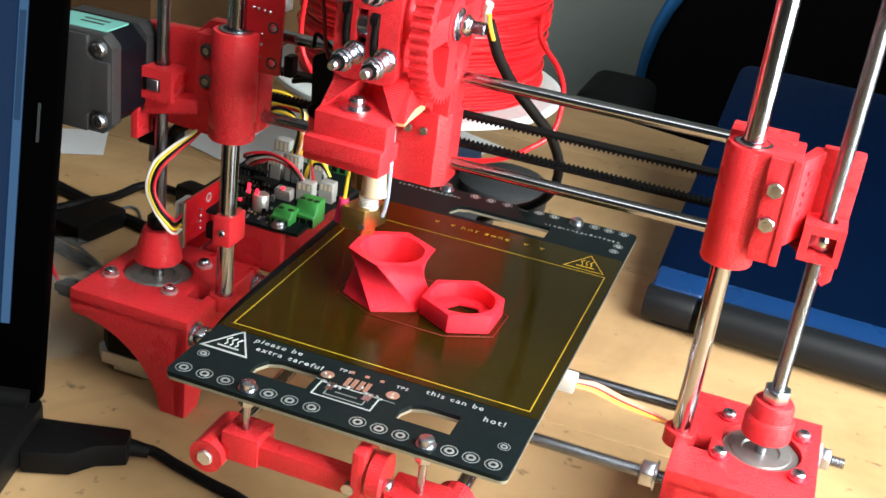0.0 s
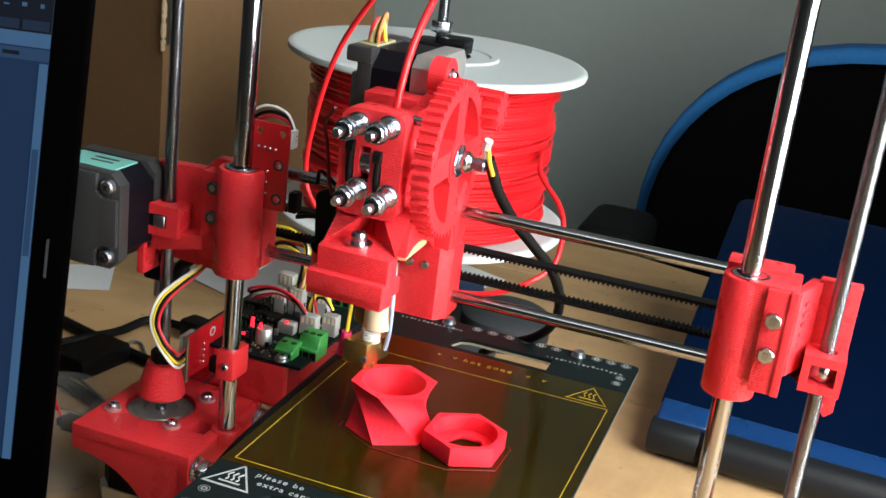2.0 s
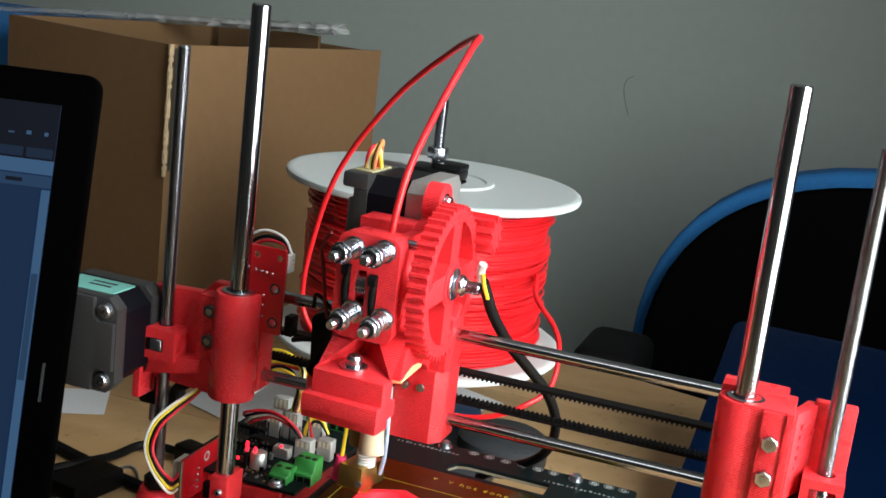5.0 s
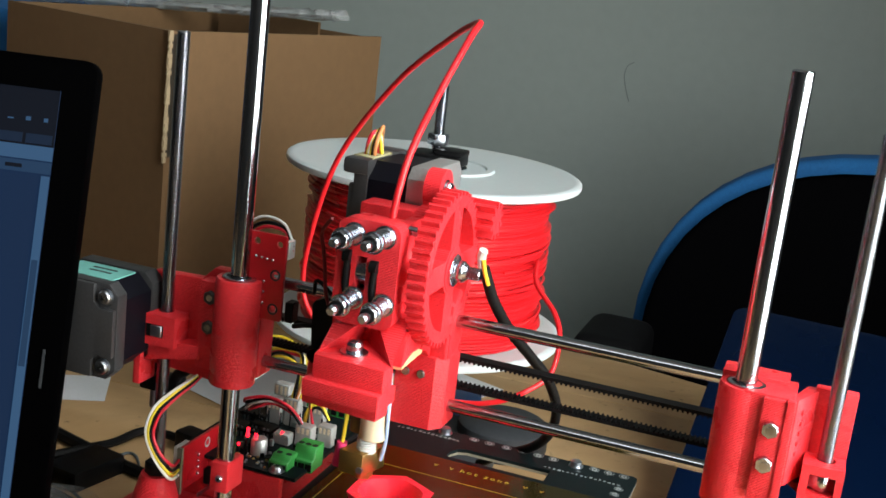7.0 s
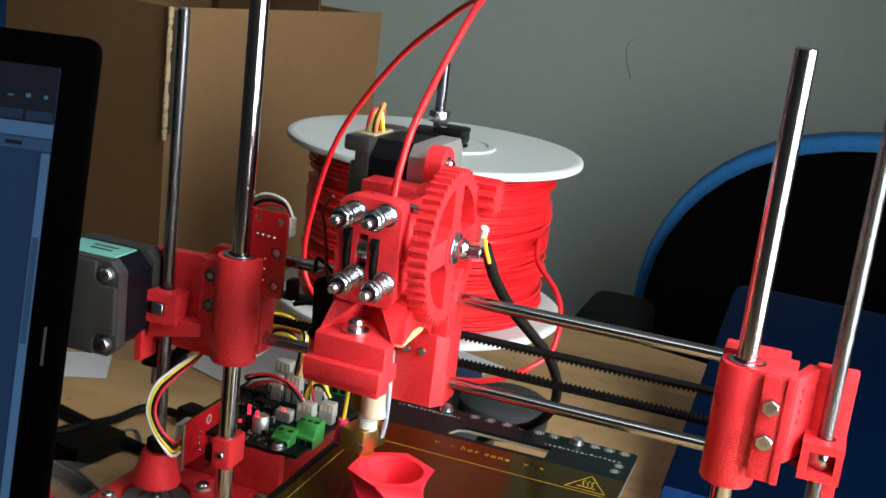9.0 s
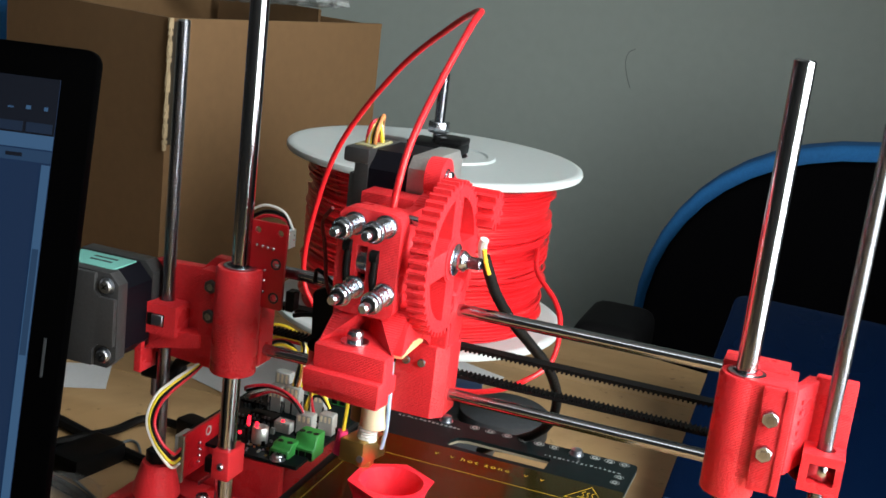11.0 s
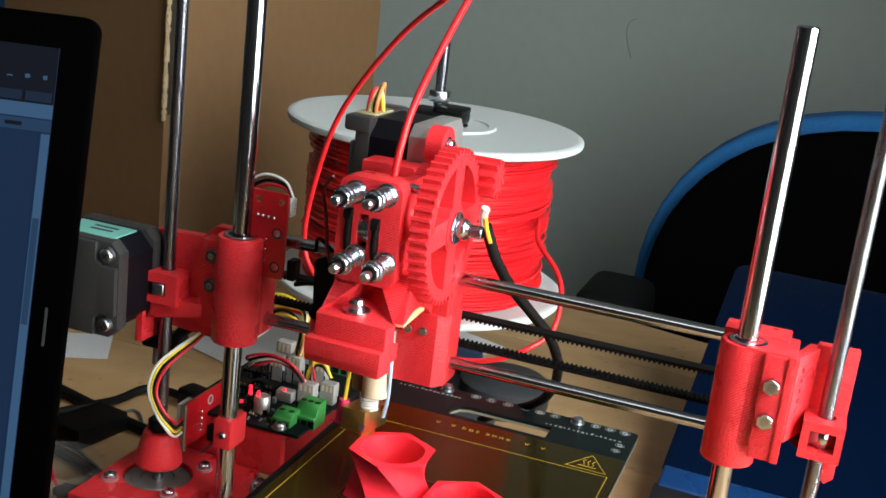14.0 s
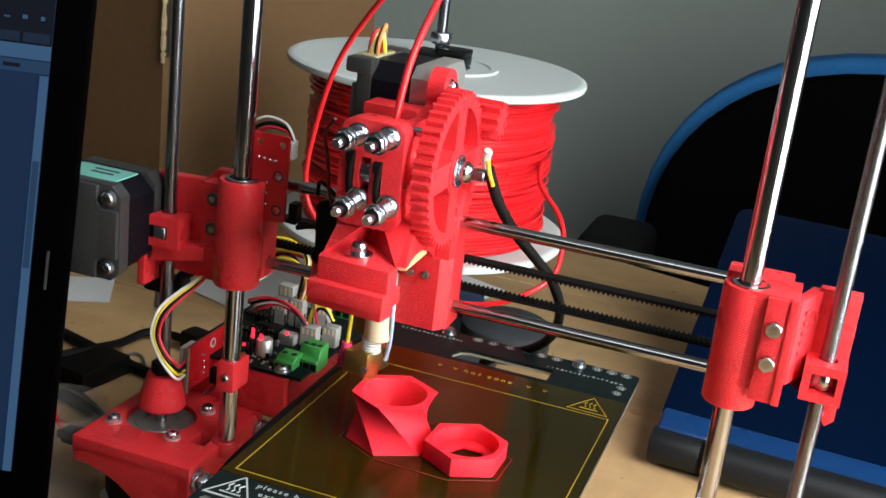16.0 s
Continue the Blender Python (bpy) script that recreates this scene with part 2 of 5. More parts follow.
def table_wood():
    m = material("pale_beech", (0.50, 0.34, 0.175), 0.5, vary=0.1, grain=90, patch=4, spec=0.22)
    n, l = m.node_tree.nodes, m.node_tree.links
    b = n["Principled BSDF"]
    co, mp = n.new("ShaderNodeTexCoord"), n.new("ShaderNodeMapping")
    mp.inputs["Scale"].default_value = (6.0, 13.0, 12.0)
    l.new(co.outputs["Object"], mp.inputs["Vector"])
    grain = n.new("ShaderNodeTexNoise")
    grain.inputs["Scale"].default_value, grain.inputs["Detail"].default_value = 1.0, 6
    grain.inputs["Distortion"].default_value = 1.2
    l.new(mp.outputs[0], grain.inputs["Vector"])
    ramp = n.new("ShaderNodeValToRGB")
    ramp.color_ramp.elements[0].position, ramp.color_ramp.elements[0].color = 0.3, (0.40, 0.25, 0.118, 1)
    ramp.color_ramp.elements[1].position, ramp.color_ramp.elements[1].color = 0.7, (0.485, 0.325, 0.172, 1)
    l.new(grain.outputs["Fac"], ramp.inputs["Fac"])
    stain = n.new("ShaderNodeTexNoise")
    stain.inputs["Scale"].default_value, stain.inputs["Detail"].default_value = 7, 10
    stain.inputs["Roughness"].default_value, stain.inputs["Distortion"].default_value = 0.62, 0.6
    l.new(co.outputs["Object"], stain.inputs["Vector"])
    edge = n.new("ShaderNodeMapRange")
    edge.inputs["From Min"].default_value, edge.inputs["From Max"].default_value = 0.46, 0.66
    edge.inputs["To Min"].default_value, edge.inputs["To Max"].default_value = 0.0, 0.5
    l.new(stain.outputs["Fac"], edge.inputs["Value"])
    mix = n.new("ShaderNodeMix")
    mix.data_type = "RGBA"
    mix.inputs["B"].default_value = (0.17, 0.102, 0.052, 1)
    l.new(edge.outputs[0], mix.inputs["Factor"])
    l.new(ramp.outputs["Color"], mix.inputs["A"])
    dirt = n.new("ShaderNodeTexNoise")
    dirt.inputs["Scale"].default_value, dirt.inputs["Detail"].default_value = 120, 4
    l.new(co.outputs["Object"], dirt.inputs["Vector"])
    speck = n.new("ShaderNodeMapRange")
    speck.inputs["From Min"].default_value, speck.inputs["From Max"].default_value = 0.66, 0.75
    speck.inputs["To Min"].default_value, speck.inputs["To Max"].default_value = 0.0, 0.7
    l.new(dirt.outputs["Fac"], speck.inputs["Value"])
    spots = n.new("ShaderNodeMix")
    spots.data_type = "RGBA"
    spots.inputs["B"].default_value = (0.09, 0.06, 0.04, 1)
    l.new(speck.outputs[0], spots.inputs["Factor"])
    l.new(mix.outputs["Result"], spots.inputs["A"])
    tone = n.new("ShaderNodeObjectInfo")
    span = n.new("ShaderNodeMapRange")
    span.inputs["To Min"].default_value, span.inputs["To Max"].default_value = 0.9, 1.08
    l.new(tone.outputs["Random"], span.inputs["Value"])
    sc = n.new("ShaderNodeVectorMath")
    sc.operation = "SCALE"
    l.new(spots.outputs["Result"], sc.inputs[0])
    l.new(span.outputs[0], sc.inputs["Scale"])
    l.new(sc.outputs["Vector"], b.inputs["Base Color"])
    return m


WOOD = table_wood()


def screen_glow(name, colour, strength):
    m = material(name, colour, 0.3, vary=0.05, spec=0.02)
    b = m.node_tree.nodes["Principled BSDF"]
    for link in list(b.inputs["Base Color"].links):
        m.node_tree.links.remove(link)
    b.inputs["Base Color"].default_value = (0.006, 0.007, 0.01, 1)
    b.inputs["Emission Color"].default_value = (*colour, 1)
    b.inputs["Emission Strength"].default_value = strength
    return m


SCREEN = screen_glow("lit_blue_desktop", (0.010, 0.039, 0.115), 1.0)
SCREENPALE = screen_glow("lit_pale_window", (0.075, 0.19, 0.38), 1.0)
SCREENMID = screen_glow("lit_blue_tab_row", (0.03, 0.085, 0.19), 1.0)
SCREENTAB = screen_glow("lit_dim_button", (0.012, 0.03, 0.07), 1.0)
SCREENDARK = screen_glow("lit_dark_bar", (0.0012, 0.0025, 0.008), 1.0)


# ---- shapes, in millimetres ----
class Shape:
    def __init__(self):
        self.bm = bmesh.new()

    def box(self, x0, x1, y0, y1, z0, z1, turn=0.0, about=None):
        made = bmesh.ops.create_cube(self.bm, size=1.0)["verts"]
        cx, cy, cz = (x0 + x1) / 2, (y0 + y1) / 2, (z0 + z1) / 2
        for v in made:
            v.co = Vector((cx + v.co.x * (x1 - x0), cy + v.co.y * (y1 - y0), cz + v.co.z * (z1 - z0)))
        if turn:
            about = about or (cx, cy, cz)
            bmesh.ops.rotate(self.bm, verts=made, cent=about, matrix=Matrix.Rotation(radians(turn), 3, "Z"))
        return self

    def cyl(self, p, q, r, r2=None, seg=24):
        p, q = Vector(p), Vector(q)
        way = q - p
        m = Matrix.Translation((p + q) / 2) @ way.to_track_quat("Z", "Y").to_matrix().to_4x4()
        bmesh.ops.create_cone(self.bm, cap_ends=True, segments=seg, radius1=r, radius2=r if r2 is None else r2, depth=way.length, matrix=m)
        return self

    def ball(self, p, r, squash=1.0, seg=12):
        bmesh.ops.create_uvsphere(self.bm, u_segments=seg, v_segments=max(6, seg // 2), radius=r,
                                  matrix=Matrix.Translation(p) @ Matrix.Diagonal((1, 1, squash, 1)))
        return self

    def prism(self, loop, axis, a0, a1, holes=()):
        """A flat outline, with holes, drawn out along an axis from a0 to a1."""
        put = {"x": lambda u, v: (a0, u, v), "y": lambda u, v: (u, a0, v), "z": lambda u, v: (u, v, a0)}[axis]
        edges = []
        for ring in (loop, *holes):
            vs = [self.bm.verts.new(put(*uv)) for uv in ring]
            edges += [self.bm.edges.new((vs[i], vs[(i + 1) % len(vs)])) for i in range(len(vs))]
        if holes:
            faces = [g for g in bmesh.ops.triangle_fill(self.bm, edges=edges, use_beauty=True)["geom"] if isinstance(g, bmesh.types.BMFace)]
        else:
            faces = [self.bm.faces.new(vs)]
        ex = bmesh.ops.extrude_face_region(self.bm, geom=faces)["geom"]
        step = Vector({"x": (a1 - a0, 0, 0), "y": (0, a1 - a0, 0), "z": (0, 0, a1 - a0)}[axis])
        bmesh.ops.translate(self.bm, verts=[g for g in ex if isinstance(g, bmesh.types.BMVert)], vec=step)
        return self

    def solid(self, points):
        """The convex solid round a few corners."""
        made = [self.bm.verts.new(p) for p in points]
        out = bmesh.ops.convex_hull(self.bm, input=made)
        spare = {g for k in ("geom_interior", "geom_unused") for g in out[k] if isinstance(g, bmesh.types.BMVert)}
        bmesh.ops.delete(self.bm, geom=list(spare), context="VERTS")
        return self

    def lathe(self, profile, base, axis="z", seg=32):
        """Turns (radius, height) pairs about an axis through base."""
        rings = []
        for r, h in profile:
            ring = []
            for i in range(seg):
                a = 2 * math.pi * i / seg
                u, v = r * math.cos(a), r * math.sin(a)
                off = {"z": (u, v, h), "x": (h, u, v), "y": (u, h, v)}[axis]
                ring.append(self.bm.verts.new(Vector(base) + Vector(off)))
            rings.append(ring)
        for a, b in zip(rings, rings[1:]):
            for i in range(seg):
                self.bm.faces.new((a[i], a[(i + 1) % seg], b[(i + 1) % seg], b[i]))
        for i in range(seg):
            a, b = rings[-1], rings[0]
            self.bm.faces.new((a[i], a[(i + 1) % seg], b[(i + 1) % seg], b[i]))
        return self

    def tube(self, points, r, seg=8, steps=6):
        """A round cord through points, smoothed."""
        pts = [Vector(p) for p in points]
        if steps > 1 and len(pts) > 2:
            out = []
            ext = [pts[0] * 2 - pts[1], *pts, pts[-1] * 2 - pts[-2]]
            for i in range(1, len(ext) - 2):
                a, b, c, d = ext[i - 1:i + 3]
                for k in range(steps):
                    t = k / steps
                    out.append(0.5 * (2 * b + (c - a) * t + (2 * a - 5 * b + 4 * c - d) * t * t + (3 * b - a - 3 * c + d) * t ** 3))
            pts = out + [pts[-1]]
        rings, side = [], None
        for i, p in enumerate(pts):
            way = (pts[min(i + 1, len(pts) - 1)] - pts[max(i - 1, 0)]).normalized()
            if side is None:
                side = way.orthogonal().normalized()
            side = (side - way * side.dot(way)).normalized()
            up = way.cross(side)
            rings.append([self.bm.verts.new(p + (side * math.cos(2 * math.pi * k / seg) + up * math.sin(2 * math.pi * k / seg)) * r) for k in range(seg)])
        for a, b in zip(rings, rings[1:]):
            for k in range(seg):
                self.bm.faces.new((a[k], a[(k + 1) % seg], b[(k + 1) % seg], b[k]))
        self.bm.faces.new(rings[0])
        self.bm.faces.new(rings[-1])
        return self

    def nut(self, p, q, width):
        return self.cyl(p, q, width / 1.732, seg=6)

    def bevel(self, size, segments=2, angle=50):
        self.bm.normal_update()
        sharp = [e for e in self.bm.edges if len(e.link_faces) == 2 and e.calc_face_angle(0) > radians(angle)]
        bmesh.ops.bevel(self.bm, geom=sharp, offset=size, offset_type="OFFSET", segments=segments, profile=0.6, affect="EDGES", clamp_overlap=True)
        return self

    def mesh(self, name, mat, origin):
        bmesh.ops.recalc_face_normals(self.bm, faces=self.bm.faces)
        for v in self.bm.verts:
            v.co = (v.co - origin) * 0.001
        for e in self.bm.edges:
            e.smooth = len(e.link_faces) == 2 and e.calc_face_angle(0) < radians(38)
        for f in self.bm.faces:
            f.smooth = True
        me = bpy.data.meshes.new(name)
        self.bm.to_mesh(me)
        self.bm.free()
        me.materials.append(mat)
        return me


ORIGIN = {}


def thing(name, at, label, category, group="", kind=""):
    """A thing of several parts: an Empty at its base."""
    ob = new(name)
    ob.empty_display_size = 0.02
    ob.location = Vector(at) * 0.001
    ORIGIN[ob.name] = Vector(at)
    return tagged(ob, label, category, group, kind)


def part(name, shape, mat, parent, label=""):
    origin = ORIGIN[parent.name]
    ob = new(name, shape.mesh(name, mat, origin))
    ob.parent = parent
    ORIGIN[ob.name] = origin
    return tagged(ob, label)


def single(name, shape, mat, at, label, category, group="", kind=""):
    """A thing made of one mesh."""
    ob = new(name, shape.mesh(name, mat, Vector(at)))
    ob.location = Vector(at) * 0.001
    ORIGIN[ob.name] = Vector(at)
    return tagged(ob, label, category, group, kind)


def circle(cx, cy, r, seg=32, start=0.0):
    return [(cx + r * math.cos(start + 2 * math.pi * i / seg), cy + r * math.sin(start + 2 * math.pi * i / seg)) for i in range(seg)]


def rect(x0, x1, y0, y1):
    return [(x0, y0), (x1, y0), (x1, y1), (x0, y1)]


def rounded(x0, x1, y0, y1, r, seg=5):
    out = []
    for cx, cy, a in ((x1 - r, y0 + r, -90), (x1 - r, y1 - r, 0), (x0 + r, y1 - r, 90), (x0 + r, y0 + r, 180)):
        out += [(cx + r * math.cos(radians(a + 90 * k / seg)), cy + r * math.sin(radians(a + 90 * k / seg))) for k in range(seg + 1)]
    return out


def words(name, text, at, size, mat, parent, label="", turn=0.0, space=1.25):
    """Flat lettering that lies on a level surface."""
    curve = bpy.data.curves.new(name, "FONT")
    curve.body, curve.size, curve.extrude, curve.resolution_u = text, size * 0.001, 0.00003, 2
    curve.offset = 0.00003
    curve.space_character = space
    temp = bpy.data.objects.new(name, curve)
    scene.collection.objects.link(temp)
    bpy.context.view_layer.update()
    me = bpy.data.meshes.new_from_object(temp)
    bpy.data.objects.remove(temp)
    me.materials.clear()
    me.materials.append(mat)
    ob = new(name, me)
    ob.parent = parent
    ob.location = (Vector(at) - ORIGIN[parent.name]) * 0.001
    ob.rotation_euler = (0, 0, radians(turn))
    return tagged(ob, label)


# ---- the room ----
def setting(name, shape, mat, label):
    return single(name, shape, mat, (0, 0, 0), label, name.split("_")[0], kind="structure")


# Floor, side and front walls are out of view and darkened against bounced light.
setting("floor", Shape().box(-2000, 535, -1400, 1300, -790, -740), FLOORING, "carpet floor under the work table, darkened to cut bounced light")
setting("ceiling", Shape().box(-2000, 535, -1400, 1300, 1900, 1950), CEILING, "plain grey painted ceiling of the room")
back = Shape().box(-2000, 535, 1200, 1300, -740, 1900)
wall_back = setting("wall_north", back, PLASTER, "matt grey painted plaster wall with faint scuffs")
part("scuff", Shape().tube([(-307.4, 1199.8, 215.3), (-316.0, 1199.8, 209.4), (-318.6, 1199.8, 194.9), (-313.3, 1199.8, 175.8), (-307.0, 1199.8, 160.8)], 0.6, 6), SCUFF, wall_back, "faint dark scuff line")
setting("wall_west", Shape().box(-2000, -1900, -1400, 1200, -740, 1900), SHADE, "unseen side wall of the room, darkened to cut bounced light")
setting("wall_east", Shape().prism(rect(-1400, 1200, -740, 1900), "x", 312, 412, [rect(-425, 165, 50, 850)]), SHADE, "side wall darkened to cut bounced light, with a wide window opening")
setting("wall_south", Shape().box(-1900, 312, -1400, -1300, -740, 1900), SHADE, "unseen wall behind the viewer, darkened to cut bounced light")
# Added slanting wall, out of view, that holds the opening for the overhead source.
bay = Shape().prism(rect(-860, 420, -740, 1900), "y", -60, 0, [rect(-730, 400, 1290, 1850)])
for v in bay.bm.verts:
    v.co = Matrix.Rotation(radians(31.5), 3, "Z") @ v.co + Vector((110, -896, 0))
setting("wall_southeast", bay, SHADE, "added slanting wall, darkened, with an opening for light")

# ---- the table ----
table = thing("work_table", (-150, 0, -740), "pale worn beech table top with scratches and stains", "table")
slope = math.tan(radians(-17))
left, right = -1000, 308
for k in range(6):
    y0 = -520 + k * 190
    y1 = y0 + 189.4
    if k < 5:
        s = Shape().box(left, right, y0, y1, -28, 0)
    else:
        far = lambda x: 455 + slope * (x + 140)
        s = Shape().prism([(left, y0), (right, y0), (right, max(y0 + 4, far(right))), (left, far(left))], "z", -28, 0)
    s.bevel(0.6, 1)
    part("plank", s, WOOD, table)
for x in (-920, 272):
    for y in (-450, 330):
        part("leg", Shape().box(x - 25, x + 25, y - 25, y + 25, -740, -28).bevel(2, 1), GREY, table)


# ---- the printer ----
printer = thing("desktop_3d_printer", (-140, 0, 0), "small red 3D printer frame of printed parts and steel rods", "3D printer")
MOTOR_X = (0.0, -282.8)


def threaded(p, length, r, axis, parent, name="threaded_rod", label="", pitch=1.0, mat=None):
    profile, h = [(0.2, 0.0), (r - 0.7, 0.0)], 0.0
    while h < length:
        profile += [(r, h + pitch * 0.4), (r, h + pitch * 0.5), (r - 0.62, h + pitch * 0.9), (r - 0.62, h + pitch)]
        h += pitch
    profile += [(0.2, h)]
    return part(name, Shape().lathe(profile, p, axis, 14), mat or THREAD, parent, label)


def rod(p, q, r, parent, name, label=""):
    p, q = Vector(p), Vector(q)
    way = (q - p).normalized()
    s = Shape().cyl(p + way * 0.6, q - way * 0.6, r, seg=32)
    s.cyl(p, p + way * 0.6, r - 0.6, r, seg=32).cyl(q - way * 0.6, q, r, r - 0.6, seg=32)
    return part(name, s, CHROME, parent, label)


def pan_screw(p, parent, r=2.9, h=2.4, axis=(0, 0, 1), washer=0.0, name="screw"):
    p, n = Vector(p), Vector(axis)
    s = Shape()
    s.cyl(p, p + n * (h * 0.72), r, seg=24).cyl(p + n * (h * 0.72), p + n * h, r, r * 0.8, seg=24)
    if washer:
        s.cyl(p - n * 0.2, p + n * 0.5, washer, seg=24)
    screw = part(name, s, STEEL, parent)
    # Black bars on the head stand for the shaded cross recess.
    side = n.orthogonal().normalized()
    t = Shape()
    for k in (0, 1):
        d = side if k == 0 else n.cross(side)
        t.cyl(p + n * (h + 0.02) - d * r * 0.45, p + n * (h + 0.02) + d * r * 0.45, 0.35, seg=6)
    part("recess_shade", t, BLACK, screw)
    return screw


def nema_body(parent, centre, axis, length, name="stepper_motor", caps=(9, 9), half=21.15, label="", cast=None, far=None):
    """A square stepper motor: black laminations between two cast end caps, its shaft side at the start of the axis."""
    c = Vector(centre)
    corner = 4.5

    def octagon(h, k):
        return [(h - k, -h), (h, -h + k), (h, h - k), (h - k, h), (-h + k, h), (-h, h - k), (-h, -h + k), (-h + k, -h)]

    def slab(a0, a1, h, k):
        lane = {"x": (c.y, c.z), "y": (c.x, c.z), "z": (c.x, c.y)}[axis]
        start = {"x": c.x, "y": c.y, "z": c.z}[axis]
        return Shape().prism([(lane[0] + u, lane[1] + v) for u, v in octagon(h, k)], axis, start + a0, start + a1)

    sign = 1 if length > 0 else -1
    a, b = caps[0] * sign, length - caps[1] * sign
    motor = part(name, slab(a, b, half - 0.6, 7.0), BLACKSHEET, parent, label)
    part("end_cap", slab(0, a, half, corner).bevel(0.7), cast or CAST, motor, "cast aluminium end cap")
    far_cap = slab(b, length - 2.2 * sign, half, corner).bevel(0.7)
    part("end_cap", far_cap, far or cast or CAST, motor, "cast aluminium end cap")
    h, k, q = half - 0.5, half - 10.5, half - 8.0
    notched = [(h, -k), (h, k), (q, k), (k, q), (k, h), (-k, h), (-k, q), (-q, k), (-h, k), (-h, -k), (-q, -k), (-k, -q), (-k, -h), (k, -h), (k, -q), (q, -k)]
    lane = {"x": (c.y, c.z), "y": (c.x, c.z), "z": (c.x, c.y)}[axis]
    start = {"x": c.x, "y": c.y, "z": c.z}[axis]
    face = Shape().prism([(lane[0] + u, lane[1] + v) for u, v in notched], axis, start + length - 2.4 * sign, start + length).bevel(0.8)
    part("cap_face", face, far or cast or CAST, motor, "raised cast face with cut corners")
    return motor


def z_base(cx, side):
    """The foot under one end: a plate with an arch, motor, coupler, screw and rod socket. side: +1 where the rod stands on the low-x side."""
    x0, x1 = (cx - 33.5, cx + 23) if side > 0 else (cx - 23, cx + 37)
    inner = x0 if side > 0 else x1
    outer = x1 if side > 0 else x0
    s = Shape().prism(rect(x0, x1, -36, 31), "z", 43, 50, [circle(cx, 0, 16.2, 40), rect(inner + side * 9.5 - 4.0, inner + side * 9.5 + 4.0, -14.5, -3)]).bevel(0.3)
    base = part("z_motor_mount", s, RED, printer, "glossy red printed motor mount")
    arch = [(outer, 46), (inner, 46), (inner, 0), (inner + side * 13, 0)]
    for k in range(1, 9):
        a = k / 8
        arch.append((inner + side * (13 + 47 * a ** 1.5), 38 * math.sin(a * math.pi / 2) ** 0.9))
    for y0, y1 in ((-36, -28), (24, 31)):
        part("arched_foot", Shape().prism(arch, "y", y0, y1).bevel(0.8), RED, base)
    part("side_wall", Shape().prism([(-36, 46), (31, 46), (31, 0), (20, 0), (6, 26), (-10, 28), (-24, 0), (-36, 0)], "x", inner + side * 0.3, inner + side * 6).bevel(0.5), RED, base)
    rx = -32.7 if side > 0 else -245.6
    sock = Shape().lathe([(4.2, 44), (6.6, 44), (6.6, 50.4), (6.2, 50.9), (4.2, 50.9)], (rx, -4.4, 0), "z", 32)
    part("rod_socket", sock, RED, base)
    motor = nema_body(printer, (cx, 0, 43), "z", -40, name="z_motor", label="black and silver stepper motor under the mount")
    part("boss", Shape().lathe([(2.6, 43), (15.8, 43), (15.8, 47.4), (15.2, 48.0), (12.6, 48.0), (12.2, 48.6), (8, 48.8), (7.4, 48.0), (2.6, 48.0)], (cx, 0, 0), "z", 40), DISC, motor)
    part("shaft", Shape().cyl((cx, 0, 43), (cx, 0, 66), 2.5, seg=20), CHROME, motor)
    for sx in (-15.5, 15.5):
        for sy in (-15.5, 15.5):
            part("washer", Shape().cyl((cx + sx, sy, 50), (cx + sx, sy, 51), 4.0, seg=24), NYLON if side < 0 else PINK, base)
            pan_screw((cx + sx, sy, 51), base, 2.9, 2.4)
    if side > 0:
        cup = [(2.6, 56), (9.2, 56), (10, 57), (10, 64.4), (9.4, 65.4), (8.6, 66), (8.4, 71), (7.4, 72.6), (2.6, 72.6)]
    else:
        cup = [(2.6, 56), (10.2, 56), (11, 57), (10.4, 61), (9.4, 65), (8.0, 70), (7.0, 72.6), (2.6, 72.6)]
    part("shaft_coupler", Shape().lathe(cup, (cx, 0, 0), "z", 36), RED, printer, "red printed shaft coupler")
    part("lock_nut", Shape().nut((cx, 0, 72.8), (cx, 0, 78.5), 10).bevel(0.5, 1), STEEL if side > 0 else BLACK, printer)
    threaded((cx, 0, 73), 200.5, 3.0, "z", printer, "lead_screw", "threaded steel lead screw")
    return base


base_right = z_base(MOTOR_X[0], 1)
base_left = z_base(MOTOR_X[1], -1)
motor_plug = part("motor_plug", Shape().box(-325, -305, -19, -12, 33, 39.5).box(-328, -325, -18, -13, 34, 38).bevel(0.8), BLACK, printer, "small black motor plug with a red wire")
part("wire", Shape().tube([(-327, -15, 37), (-332, -12, 40), (-340, -6, 44), (-352, 4, 40)], 0.9), WIRERED, motor_plug)
for x, top in ((-32.7, 292.2), (-245.6, 295.6)):
    rod((x, -4.4, 46), (x, -4.4, top), 4.0, printer, "z_rod", "polished steel smooth rod standing upright")
for y in (-29, 28):
    threaded((-250, y, 41), 219, 3.0, "x", printer, "frame_rod", "threaded steel cross rod")
    for x0, x1 in ((-43, -37.2), (-245.6, -239)) if y < 0 else ((-245.6, -239),):
        part("frame_nut", Shape().nut((x0, y, 41), (x1, y, 41), 10).bevel(0.5, 1), STEEL, printer)
        part("frame_washer", Shape().cyl((x0 + (5.6 if x0 > -100 else -0.3), y, 41), (x0 + (6.4 if x0 > -100 else 0.6), y, 41), 6.2, seg=24), STEEL, printer)
threaded((22, 15, 44), 12, 2.6, "x", printer, "frame_rod", "threaded rod end with a nut")
part("frame_nut", Shape().nut((23.2, 15, 44), (28, 15, 44), 9).bevel(0.4, 1), STEEL, printer)
part("frame_washer", Shape().cyl((23, 15, 44), (24, 15, 44), 6, seg=24), WHITEPLUG, printer)


